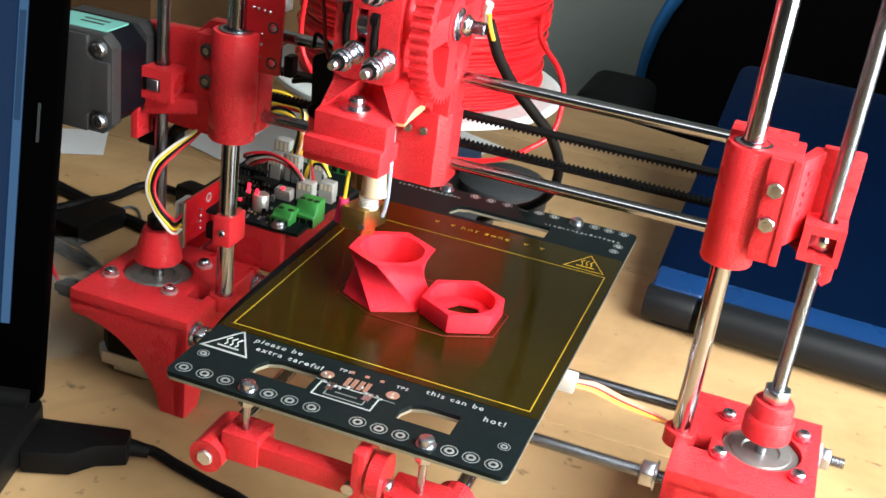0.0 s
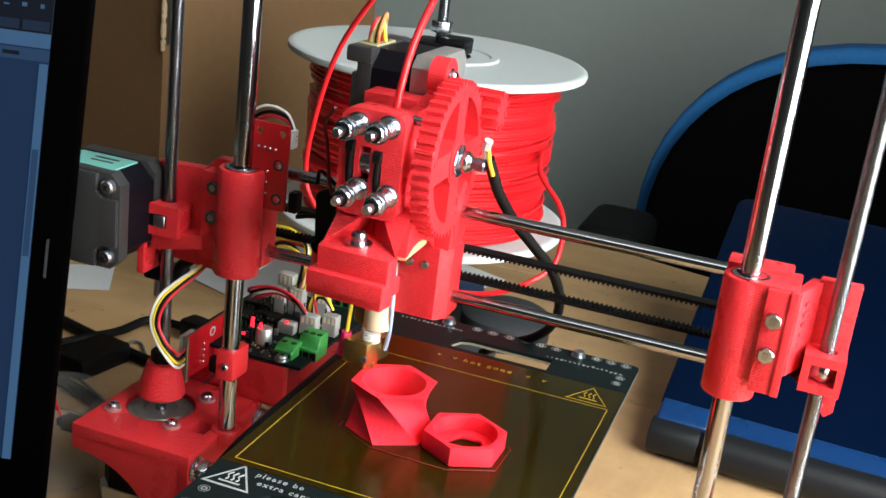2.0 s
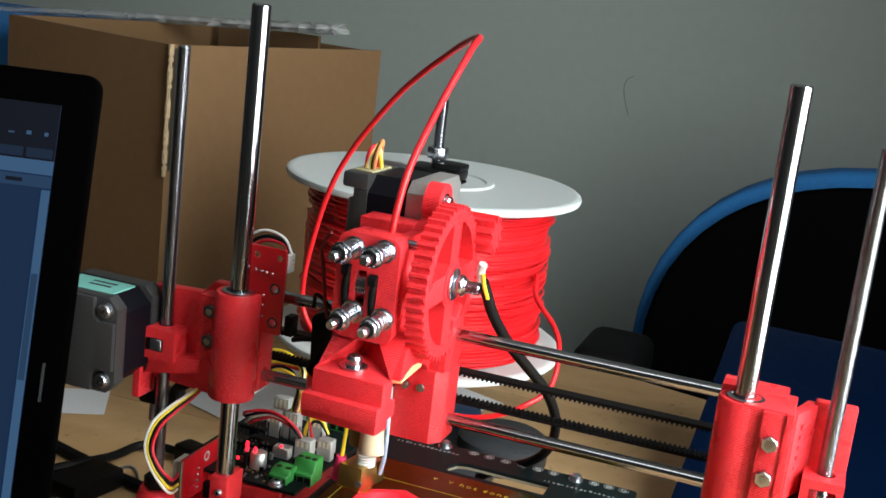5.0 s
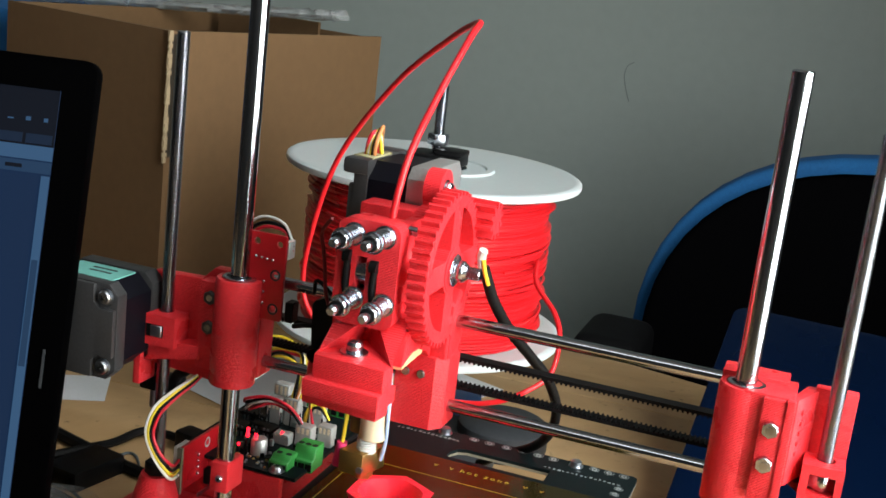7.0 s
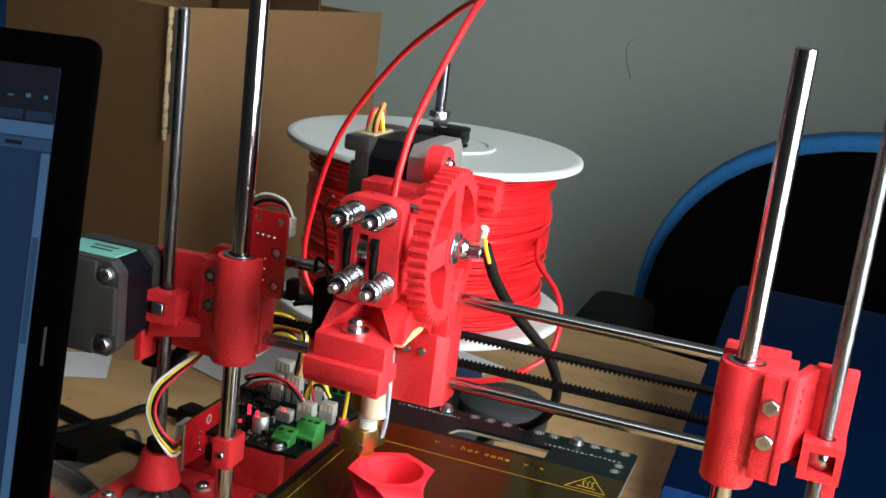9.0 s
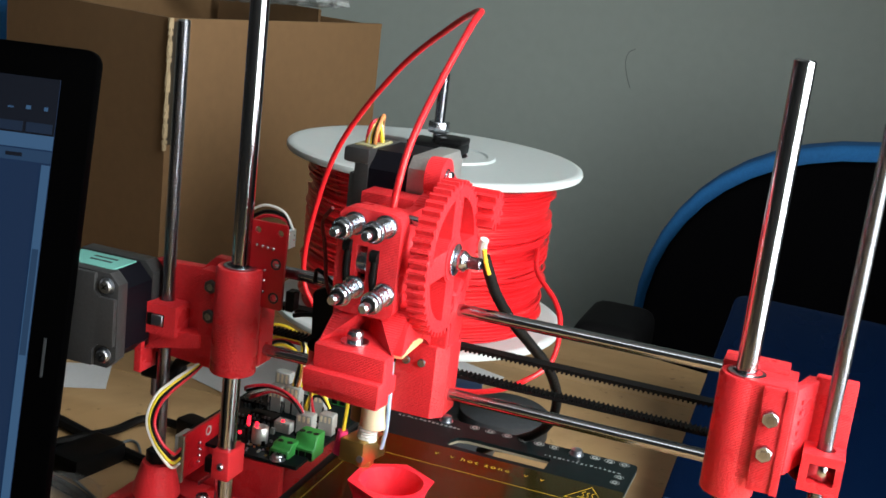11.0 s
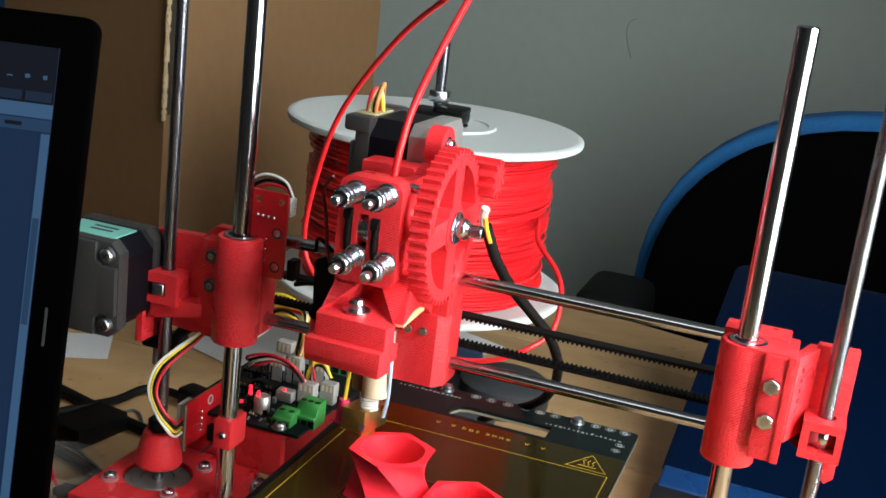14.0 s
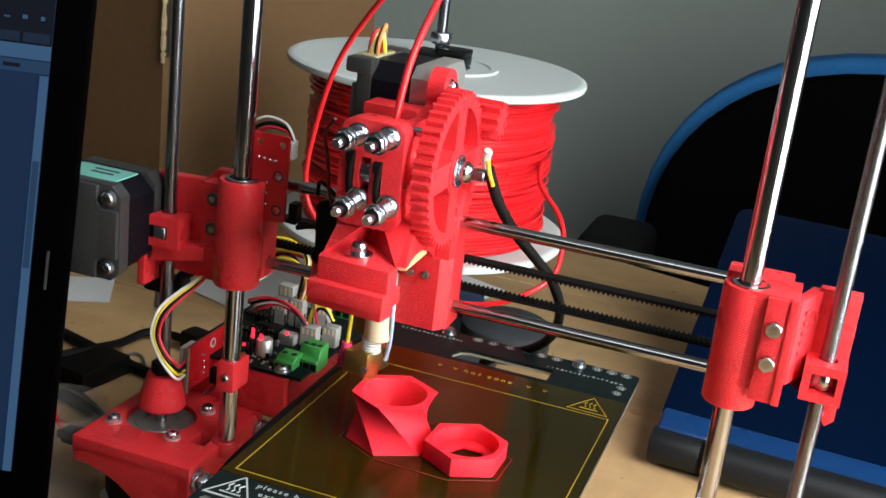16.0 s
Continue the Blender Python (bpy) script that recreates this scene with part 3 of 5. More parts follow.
def hexbolt(p, axis, parent, width=5.5, h=2.6, name="hex_nut", mat=None):
    p, n = Vector(p), Vector(axis)
    ob = part(name, Shape().nut(p, p + n * h, width).bevel(0.35, 1), mat or STEEL, parent)
    part("bolt_end", Shape().cyl(p, p + n * (h + 0.3), 1.5, seg=14), THREAD, ob)
    return ob


# the two ends of the cross axis, riding on the upright rods
def bearing_sleeve(x, parent):
    outer = [(8.0, 127), (9.6, 127), (10.0, 127.6), (10.0, 173.6), (9.4, 174.4), (7.6, 174.4), (7.4, 173.4), (7.4, 127.6)]
    s = Shape().lathe(outer[:6] + [(7.4, 173.4), (4.6, 173.2), (4.6, 127)], (x, -4.4, 0), "z", 48)
    sleeve = part("bearing_sleeve", s, RED, parent, "red printed bearing sleeve")
    ring = Shape().lathe([(4.5, 172.8), (7.2, 172.8), (7.2, 174.9), (6.7, 175.2), (5.6, 175.2), (5.4, 174.6), (4.5, 174.6)], (x, -4.4, 0), "z", 40)
    part("linear_bearing", ring, STEEL, sleeve, "steel linear bearing")
    part("bearing_seal", Shape().lathe([(4.1, 173), (5.5, 173), (5.5, 174.9), (4.1, 174.9)], (x, -4.4, 0), "z", 32), BLACK, sleeve)
    return sleeve


sleeve_r = bearing_sleeve(-32.7, printer)
x_end_r = part("x_axis_end", Shape().box(-33, -14.5, -14, 9, 137, 175).bevel(0.8), RED, printer, "red printed end block of the cross axis")
part("clamp_plate", Shape().box(-25.5, -15.5, -16, -13.5, 134, 174.3).bevel(0.5), RED, x_end_r)
part("seam_strip", Shape().box(-17.2, -14.2, -17.0, -13, 134, 175).bevel(0.4), RED, x_end_r)
part("rod_holder", Shape().box(-42.4, -18, 1, 14, 129, 176.5).bevel(0.8), RED, x_end_r)
for z in (163.1, 149.6):
    hexbolt((-21.4, -16, z), (0, -1, 0), x_end_r, 5.8)
trap_r = part("nut_trap", Shape().prism([(-9.5, 170), (-8, 176), (7, 176), (7, 124.5), (4, 121.5), (-3, 131), (-9.5, 140)], "y", 4.6, 9.5).bevel(0.6), RED, printer, "red printed bracket holding the lead screw nut")
part("nut_box", Shape().prism(rect(-8, 7, -9, 5), "z", 147, 150.5, [circle(0, 0, 3.6, 20)]).box(-8, -5, -9, 5, 139.5, 147).box(4.4, 7, -9, 5, 139.5, 147).prism(rect(-8, 7, -9, 5), "z", 136, 139.5, [circle(0, 0, 3.6, 20)]), RED, trap_r)
part("captive_nut", Shape().nut((0, -1, 140), (0, -1, 146.4), 10.4).bevel(0.5, 1), STEEL, trap_r)
web = Shape().prism([(-17, -12), (-13.5, -12), (-7, 4.6), (-7, 9), (-11, 9)], "z", 141, 174.5)
part("angled_wall", web.bevel(0.5), RED, trap_r)
part("gusset", Shape().prism([(-15, 141), (-7, 141), (-2, 128), (3, 127), (-2, 137)], "y", 1, 5).bevel(0.4), RED, trap_r)
for z in (152, 156, 160, 164, 168):
    part("step", Shape().prism([(-14.2, -8 + (z - 160) * 0.1), (-11.2, -8), (-8, 4)], "z", z, z + 1.6), RED, trap_r)

sleeve_l = bearing_sleeve(-245.6, printer)
x_end_l = part("x_axis_end", Shape().prism([(-246, 174), (-262, 174), (-268, 168), (-293, 167), (-293, 124), (-246, 121)], "y", 3, 9).bevel(0.8), RED, printer, "dark red printed end block of the cross axis")
part("rod_holder", Shape().box(-246, -236.5, 1, 14, 129, 176).bevel(0.8), RED, x_end_l)
part("clamp_plate", Shape().box(-264, -250, -5, 4, 130, 170).bevel(0.8), RED, x_end_l)
# Same nuts as on the right block, their metal darkened for the shade there.
for z in (163, 149.5):
    hexbolt((-258.5, -3.6, z), (0, -1, 0), x_end_l, 5.8, mat=CASTDARK)
for end in (sleeve_r, x_end_r, trap_r):
    end.location += Vector((0.0005, 0, 0.0018))

trap_l = part("nut_box", Shape().prism(rect(-293, -273, -9, 4), "z", 137, 151, [circle(-282.8, 0, 3.6, 20)]), RED, x_end_l)
# Black patch on the solid face stands for the shaded window round the nut.
part("nut_window_shade", Shape().box(-287, -278.5, -9.3, -8.7, 141, 146.5), BLACK, x_end_l)
part("captive_nut", Shape().box(-284.6, -279, -9.9, -3, 141.2, 146.3).bevel(0.3, 1), STEEL, x_end_l)
part("side_web", Shape().box(-293, -289.5, -8.6, 4, 117, 151).bevel(0.5), RED, x_end_l)
part("lower_web", Shape().prism([(-290, 128), (-262, 134), (-262, 140), (-290, 138)], "y", -6, 4).bevel(0.5), RED, x_end_l)

# cross rods and toothed belt
rod((-240, 7, 172.8), (-31, 7, 172.8), 2.6, printer, "x_rod", "polished steel cross rod")
rod((-244, 7, 135.6), (-31, 7, 135.6), 2.6, printer, "x_rod", "polished steel cross rod")


def toothed_belt(x0, x1, y, z, teeth_down):
    ridge = [(x0, z + 1.0), (x0, z - 0.4)]
    n = int((x1 - x0) / 2.0)
    for k in range(n):
        a = x0 + k * 2.0
        ridge += [(a + 0.3, z - 0.4), (a + 0.45, z - 1.2), (a + 1.1, z - 1.2), (a + 1.3, z - 0.4)]
    ridge += [(x1, z - 0.4), (x1, z + 1.0)]
    if not teeth_down:
        ridge = [(x, 2 * z - v) for x, v in ridge]
    return part("toothed_belt", Shape().prism(ridge, "y", y - 3, y + 3), RUBBER, printer, "black toothed rubber drive belt")


toothed_belt(-244, -36, 18, 153.6, True)
toothed_belt(-246, -36, 18, 141.2, False)

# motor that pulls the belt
xm = nema_body(printer, (-308, 3, 147), "y", -37, name="x_motor", label="black and silver stepper motor", cast=CASTSHADED)
for sx, sz in ((15.5, 15.5), (15.5, -15.5), (-15.5, 15.5), (-15.5, -15.5)):
    pan_screw((-308 + sx, -31.8, 147 + sz), xm, 3.0, 2.4, (0, -1, 0), washer=3.6)
part("motor_label", Shape().box(-322, -294, -26.5, -9, 167.6, 168.3), TEAL, xm, "teal paper label with small print")
for k in range(2):
    part("label_print", Shape().box(-312 + k * 1.0, -300, -13 - k * 4.5, -14.6 - k * 4.5, 168.3, 168.45), GREY, xm)

# limit switch board on the cross axis
stop = part("limit_switch_board", Shape().prism(rounded(-243, -226, 158, 195.5, 0.8), "y", -2.2, -0.6, [circle(-239.6, 191.6, 1.5, 12), circle(-229, 191.6, 1.5, 12), circle(-230, 163, 1.6, 12), circle(-230, 178, 1.6, 12)]), REDBOARD, printer, "small red circuit board with solder joints")
for k, (x, z) in enumerate(((-239.4, 185), (-236.8, 184.8), (-234.2, 184.6), (-231.6, 184.4), (-235, 174.5), (-235, 170), (-235, 165))):
    part("solder_joint", Shape().ball((x, -2.4, z), 0.75, 1.0, 8), STEEL, stop)
part("plug", Shape().box(-228, -225.6, 0, 6, 185, 193).bevel(0.4, 1), WHITEPLUG, stop)
for x, z in ((-230, 163), (-230, 178)):
    part("ring_mark", Shape().lathe([(1.7, -2.3), (2.5, -2.3), (2.5, -2.2), (1.7, -2.2)], (x, 0, z), "y", 20), GREY, stop)
part("switch", Shape().box(-225, -221, -1, 5, 158, 167).bevel(0.5, 1), BLACK, stop)
part("wire", Shape().tube([(-226, 4, 192), (-232, 6, 199), (-243, 7, 200), (-252, 8, 192), (-254, 9, 176)], 0.6), WIREWHITE, stop)
part("wire", Shape().tube([(-226, 4, 190), (-231, 6, 197), (-242, 7, 197.5), (-251, 8, 190), (-253, 9, 176)], 0.8), BLACK, stop)
part("wire", Shape().tube([(-226, 4, 188), (-231, 6, 195.5), (-242, 7, 195.5), (-250, 8, 188), (-252, 9, 176)], 0.8), WIRERED, stop)


# ---- the heated bed ----
BY = 2.0   # how far back the bed stands on its travel
bed_x0, bed_x1, bed_y0, bed_y1 = -209.5, -79.5, -116 + BY, 109 + BY


def bed_slot(x0, x1, y0, y1):
    return [(x0, y0), (x1, y0), (x1, y1), (x0 + 7, y1), (x0 + 2.5, y1 - 2), (x0, y1 - 7)]


slots = [bed_slot(-183, -160.5, -101 + BY, -88.5 + BY), bed_slot(-125.5, -105, -101.5 + BY, -89 + BY), bed_slot(-170, -120, 78 + BY, 91.5 + BY)]
outline = rounded(bed_x0, bed_x1, bed_y0, bed_y1, 3)
print_bed = thing("print_bed", (-145, BY, 46), "black heated print bed with amber tape on red carriage", "print bed")
bed = part("heated_bed", Shape().prism(outline, "z", 78.2, 79.9, slots), BOARD, print_bed, "black heater circuit board with white markings")
part("edge_layer", Shape().prism(rounded(bed_x0 + 0.1, bed_x1 - 0.1, bed_y0 + 0.1, bed_y1 - 0.1, 3), "z", 76.9, 78.2, slots), EDGE, bed, "pale raw laminate edge")
tape = Shape().prism([(-209.2, -77 + BY), (-79.8, -77 + BY), (-79.8, 74 + BY), (-209.2, 74 + BY)], "z", 79.93, 80.12)
part("amber_tape", tape, KAPTON, bed, "amber polyimide tape over the heater")
hx0, hx1, hy0, hy1 = -205.0, -83.6, -73.5 + BY, 52.0 + BY
for nm, b in (("a", (hx0, hx1, hy0, hy0 + 0.45)), ("b", (hx0, hx1, hy1 - 0.45, hy1)), ("c", (hx0, hx0 + 0.45, hy0 + 0.45, hy1 - 0.45)), ("d", (hx1 - 0.45, hx1, hy0 + 0.45, hy1 - 0.45))):
    part("yellow_line", Shape().box(*b, 80.13, 80.2), YELLOW, bed, "yellow boundary line")
words("lettering", "please be", (-191.5, -81.5 + BY, 80.0), 4.2, SILK, bed, "white lettering: please be")
words("lettering", "extra careful", (-188.5, -86.8 + BY, 80.0), 4.2, SILK, bed, "white lettering: extra careful")
words("lettering", "this can be", (-121.5, -81.5 + BY, 80.0), 4.0, SILK, bed, "white lettering: this can be")
words("lettering", "hot!", (-97.5, -87.4 + BY, 80.0), 4.2, SILK, bed, "white lettering: hot!")
for x, text in ((-171.5, "v"), (-163.5, "v"), (-158, "hot zone"), (-126.5, "v"), (-118.5, "v")):
    words("lettering", text, (x, (63.3 if len(text) > 1 else 63.5) + BY, 80.22), 5.0, YELLOW, bed, "yellow lettering: hot zone" if len(text) > 1 else "", space=1.38)
words("lettering", "TP1", (-155.5, -83.5 + BY, 80.0), 2.6, SILK, bed)
words("lettering", "TP2", (-132.5, -83.5 + BY, 80.0), 2.6, SILK, bed)
print_rng = random.Random(4)
for x0, n, y in ((-204, 15, 98.5), (-124, 17, 93.5)):
    for k in range(n):
        x = x0 + k * 2.3
        part("small_print", Shape().box(x, x + print_rng.uniform(0.7, 1.6), y + BY + print_rng.uniform(-0.1, 0.7), y + BY + print_rng.uniform(1.4, 2.6), 79.92, 80.0), RINGS, bed)


def warning(cx, cy, w, mat):
    h = w * 0.866
    tri = [(cx - w / 2, cy - h / 2), (cx + w / 2, cy - h / 2), (cx, cy + h / 2)]
    thin = 0.92 if mat is YELLOW else 0.86
    inner = [(cx + (x - cx) * thin, cy - h * 0.08 + (y - cy + h * 0.08) * thin) for x, y in tri]
    part("warning_triangle", Shape().prism(tri, "z", 80.14 if mat is YELLOW else 79.92, 80.22 if mat is YELLOW else 80.0, [inner]), mat, bed)
    z = 80.2 if mat is YELLOW else 80.0
    for k in (-1, 0, 1):
        pts = [(cx + k * w * 0.11 + math.sin(j * 1.25) * w * 0.028, cy - h * 0.22 + j * h * 0.055, z) for j in range(7)]
        part("heat_mark", Shape().tube(pts, 0.2 if mat is YELLOW else 0.32, 4, 2), mat, bed)
    part("heat_mark", Shape().box(cx - w * 0.22, cx + w * 0.22, cy - h * 0.32, cy - h * 0.27, z - 0.06, z), mat, bed)


warning(-198, -85 + BY, 20, SILK)
warning(-94.5, 62.6 + BY, 19.5, YELLOW)


def pad(x, y, r=3.1):
    s = Shape().lathe([(r * 0.88, 79.92), (r, 79.92), (r, 80.0), (r * 0.88, 80.0)], (x, y, 0), "z", 24)
    p = part("pad_ring", s, RINGS, bed)
    part("pad", Shape().lathe([(r * 0.3, 79.9), (r * 0.58, 79.9), (r * 0.56, 80.06), (r * 0.32, 80.06)], (x, y, 0), "z", 20), TIN, p)


for x in (-204.5, -196, -187.5, -170.3, -162, -153.5, -135.8, -127.8, -119.8, -101.8, -94, -86):
    pad(x, -110.6 + BY)
for x in (-206, -198, -189, -164.4, -156, -147, -138, -130, -122, -101, -93.5, -86):
    pad(x, 106 + BY, 2.6)
for x, y in ((-85.8, -98.8), (-203.5, -98.6), (-85.5, 90), (-86.2, 83)):
    pad(x, y + BY, 2.3)
for x, y in ((-157.6, -88.2), (-131.4, -88.8)):
    part("test_pad", Shape().cyl((x, y + BY, 79.9), (x, y + BY, 80.06), 2.5, seg=20), COPPER, bed)
for k in range(4):
    part("solder_land", Shape().box(-150 + k * 2.6, -148.3 + k * 2.6, -92 + BY, -86 + BY, 79.9, 80.05), COPPER, bed)
for x in (-151, -145, -139):
    part("solder_land", Shape().box(x, x + 1.6, -83 + BY, -81.4 + BY, 79.9, 80.05), COPPER, bed)
part("outline_mark", Shape().prism(rect(-158, -134.5, -102.5 + BY, -93 + BY), "z", 79.92, 80.0, [rect(-157.4, -135.1, -101.9 + BY, -93.6 + BY)]), SILK, bed)
solder_rng = random.Random(9)
for k in range(11):
    x, y = -157 + k * 2.3 + solder_rng.uniform(-0.5, 0.5), -91 + BY + solder_rng.uniform(-3.5, 1.5)
    part("solder_blob", Shape().ball((x, y, 80.0), solder_rng.uniform(0.5, 0.95), 0.6, 8), TIN, bed)
for x0, x1, y0, y1 in ((-154, -138.5, -100.5, -100), (-154, -153.5, -100, -95), (-139, -138.5, -100, -95.5), (-150.5, -142, -97.6, -97.1), (-160.5, -155.8, -92.6, -92.2), (-135.8, -129, -93.6, -93.2)):
    part("outline_mark", Shape().box(x0, x1, y0 + BY, y1 + BY, 79.92, 80.0), RINGS, bed)
for x, y in ((-157.6, -88.2), (-131.4, -88.8)):
    for k in range(5):
        part("solder_blob", Shape().ball((x + solder_rng.uniform(-1.6, 1.6), y + BY + solder_rng.uniform(-1.6, 1.6), 80.05), solder_rng.uniform(0.4, 0.7), 0.6, 8), CREAM if k % 2 else TIN, bed)
for x in (-153.5, -139):
    part("solder_land", Shape().box(x - 1.4, x + 1.4, -97 + BY, -92 + BY, 79.9, 80.05), STEEL, bed)
for x, y in ((-178, -111.4), (-110, -111.4), (-110.2, 104.5), (-180, 105.5)):
    y += BY
    bolt = part("bed_bolt", Shape().cyl((x, y, 57), (x, y, 80), 1.5, seg=14), THREAD, bed)
    part("bolt_head", Shape().cyl((x, y, 80.4), (x, y, 82.6), 2.8, 2.7, seg=20).cyl((x, y, 82.6), (x, y, 83.2), 2.7, 1.6, seg=20), STEEL, bolt)
    part("bolt_washer", Shape().cyl((x, y, 79.9), (x, y, 80.4), 3.6, seg=24), STEEL, bolt)
    part("bolt_nut", Shape().nut((x, y, 73.6), (x, y, 76.8), 5.5), STEEL, bolt)

# carriage under the bed
FY = -112.0 + BY
carriage = part("bed_carriage", Shape().box(-184, -131, FY - 4, FY + 4, 52, 60.5).bevel(1.5), RED, print_bed, "red printed bed carriage bar")
part("post_block", Shape().box(-185, -170, FY - 5, FY + 9, 51, 63).bevel(1.2), RED, carriage)
part("rod_clamp", Shape().cyl((-189, FY - 8, 52), (-189, FY + 14, 52), 6.6, seg=28), RED, carriage)
part("clamp_bolt", Shape().nut((-189, FY - 9.5, 52), (-189, FY - 7.8, 52), 5.5).bevel(0.3, 1), CAST, carriage)
part("bracket_plate", Shape().box(-133, -128.5, FY - 8, FY + 8, 48, 74).bevel(0.9), RED, carriage)
part("bracket_plate", Shape().prism(circle(FY - 1, 63, 8.5, 24), "x", -127, -122), RED, carriage)
hexbolt((-122, FY - 2, 60), (1, 0, 0), carriage)
part("clamp_nut", Shape().cyl((-133.3, FY - 8.6, 58), (-133.3, FY - 6, 58), 2.3, seg=16), STEEL, carriage)
part("post_block", Shape().box(-121, -100, FY - 6, FY + 9, 44, 60).bevel(1.2), RED, carriage)
part("rod_clamp", Shape().cyl((-100, FY - 7, 52), (-100, FY + 14, 52), 7.4, seg=28), RED, carriage)
for x in (-189, -100):
    rod((x, FY + 2, 52), (x, 118, 52), 3.0, printer, "y_rod", "polished steel rod under the bed")
rear = part("bed_carriage", Shape().box(-190, -100, 100, 112, 46, 62).bevel(1.5), RED, printer, "red printed rear support bar")
part("y_motor_plate", Shape().box(-170, -160, 86, 96, 30, 62).bevel(1), RED, rear)
part("bed_cable", Shape().tube([(-236, -52, 40), (-228, -50, 52), (-220, -44, 66), (-213.5, -20, 75.5), (-213, 20, 76.5), (-213.5, 60, 76.5), (-220, 100, 70), (-240, 130, 50)], 2.3, 10), RUBBER, print_bed, "thick black cable along the bed")
plug = part("bed_plug", Shape().box(-84, -75, -38 + BY, -30 + BY, 70.5, 76.5).bevel(0.6), WHITEPLUG, print_bed, "white plug with coloured wires")
for k, w in enumerate((WIRESALMON, WIRESALMON, WIRERED, WIREYELLOW, WIREORANGE)):
    part("wire", Shape().tube([(-76, -31 - k * 1.2 + BY, 73), (-68, -25 - k * 1.2 + BY, 70.5 - k * 0.3), (-58, -13 - k * 1.1, 62 - k * 0.4), (-47, -2 - k * 0.9, 53 - k * 0.3), (-37, 6 - k * 0.4, 45)], 0.62), w, plug)


# ---- the extruder on its carriage ----
extruder = thing("extruder", (-168, 5, 127), "red printed extruder with springs, motor and brass hot end", "extruder")
ext = part("extruder_body", Shape().prism([(-30, 213), (-13, 213), (-13, 219), (0, 219), (0, 168), (-14, 160), (-30, 160)], "x", -190, -167.5).bevel(0.8), RED, extruder, "red printed extruder body")
part("side_cheek", Shape().prism([(-31, 217), (-14, 217), (-2, 221), (-2, 172), (-12, 163), (-31, 171)], "x", -167.6, -163.2, [circle(-10, 197.5, 9.6, 28)]).bevel(0.6), RED, ext)
part("carriage_plate", Shape().prism([(-190, 214), (-164, 214), (-160, 186), (-150, 180), (-150, 127), (-170, 127), (-172, 150), (-190, 150)], "y", 0, 15).bevel(0.9), RED, ext)
part("rod_bearing_block", Shape().prism([(-171, -4), (-153.8, -4), (-149.6, 1), (-149.6, 15.6), (-171, 15.6)], "z", 127, 158.5).bevel(0.7), RED, ext)
part("upper_bearing_block", Shape().prism([(-3, 158), (16, 158), (16, 182), (8, 186), (-3, 174)], "x", -163, -150.5).bevel(1.0), RED, ext)
part("arch_web", Shape().prism([(-31, 176), (-8, 176), (-3, 164), (-3, 158), (-8, 162), (-17, 165.5), (-26, 166), (-33, 163), (-36, 163), (-34, 172)], "x", -163.8, -157).bevel(0.5), RED, ext)
idler = part("idler_plate", Shape().prism(rounded(-187, -161.6, 177, 218, 4.5, 4), "y", -39, -30.4, [rect(-183.4, -180.6, 190, 204), rect(-172.2, -169.4, 187.5, 202), rect(-178.6, -174.2, 190, 204)]), RED, ext, "red printed idler plate with slots")
part("idler_top", Shape().box(-186, -163, -30.4, -19, 208, 216.6).bevel(1.4), RED, idler)
for x, z in ((-182, 189), (-170.8, 186.5)):
    arm = Shape().tube([(x, -34.5, z + 15.4), (x, -39.4, z + 15.2), (x + 0.3, -40.2, z + 12.6), (x - 0.3, -39.4, z + 6), (x, -38.6, z)], 1.35, 10)
    arm.cyl((x - 1.5, -39.4, z + 14.4), (x + 1.5, -39.4, z + 14.4), 2.5, seg=18)
    part("idler_arm", arm, BLACK, idler, "black hooked tie through the idler slot")
# Black sheet set in the middle slot in place of its shade.
part("idler_slot_shade", Shape().box(-178.6, -174.2, -32.6, -31.2, 190, 204), BLACK, idler)
part("idler_bearing", Shape().lathe([(1.5, -179.4), (5.4, -179.4), (5.8, -178.9), (5.8, -174), (5.4, -173.5), (1.5, -173.5)], (0, -33, 197.5), "x", 28), STEEL, idler, "small steel ball bearing")
part("idler_pin", Shape().cyl((-166, -27.5, 214.4), (-158.8, -27.5, 214.4), 1.9, seg=16), STEEL, idler, "steel hinge pin end")


def spring_bolt(x, z, lean):
    y0, n = -39.0, Vector((0, -1, lean)).normalized()
    o = Vector((x, y0, z))
    u, w = Vector((1, 0, 0)), Vector((0, lean, 1)).normalized()
    coil = [o + n * (1.0 + k * 0.082) + (u * math.cos(k * 0.5) + w * math.sin(k * 0.5)) * 3.3 for k in range(124)]
    spring = part("spring", Shape().tube(coil, 0.40, 6, 1), STEEL, idler, "bright steel compression spring")
    # Added black core paints the shade seen between the coils.
    part("gap_shade_core", Shape().cyl(o, o + n * 11.2, 2.3, seg=16), BLACK, spring)
    part("base_washer", Shape().cyl(o, o + n * 0.9, 4.5, seg=28), STEEL, spring)
    part("lock_washer", Shape().cyl(o + n * 11.1, o + n * 12.0, 4.3, seg=28), STEEL, spring)
    part("lock_nut", Shape().nut(o + n * 12.0, o + n * 14.8, 6.8).bevel(0.5, 1), STEEL, spring)
    part("nut_collar", Shape().cyl(o + n * 14.8, o + n * 15.8, 2.9, seg=20), BLACK, spring)
    part("bolt", Shape().cyl(o, o + n * 19.4, 2.0, seg=18), STEEL, spring)
    part("bolt_tip", Shape().cyl(o + n * 19.4, o + n * 20.6, 2.0, 1.5, seg=18), STEEL, spring)


for x, z, lean in ((-180.0, 212.2, 0.0), (-167.6, 213.0, 0.0), (-178.2, 187.6, -0.04), (-165.8, 187.0, -0.04)):
    spring_bolt(x, z, lean)

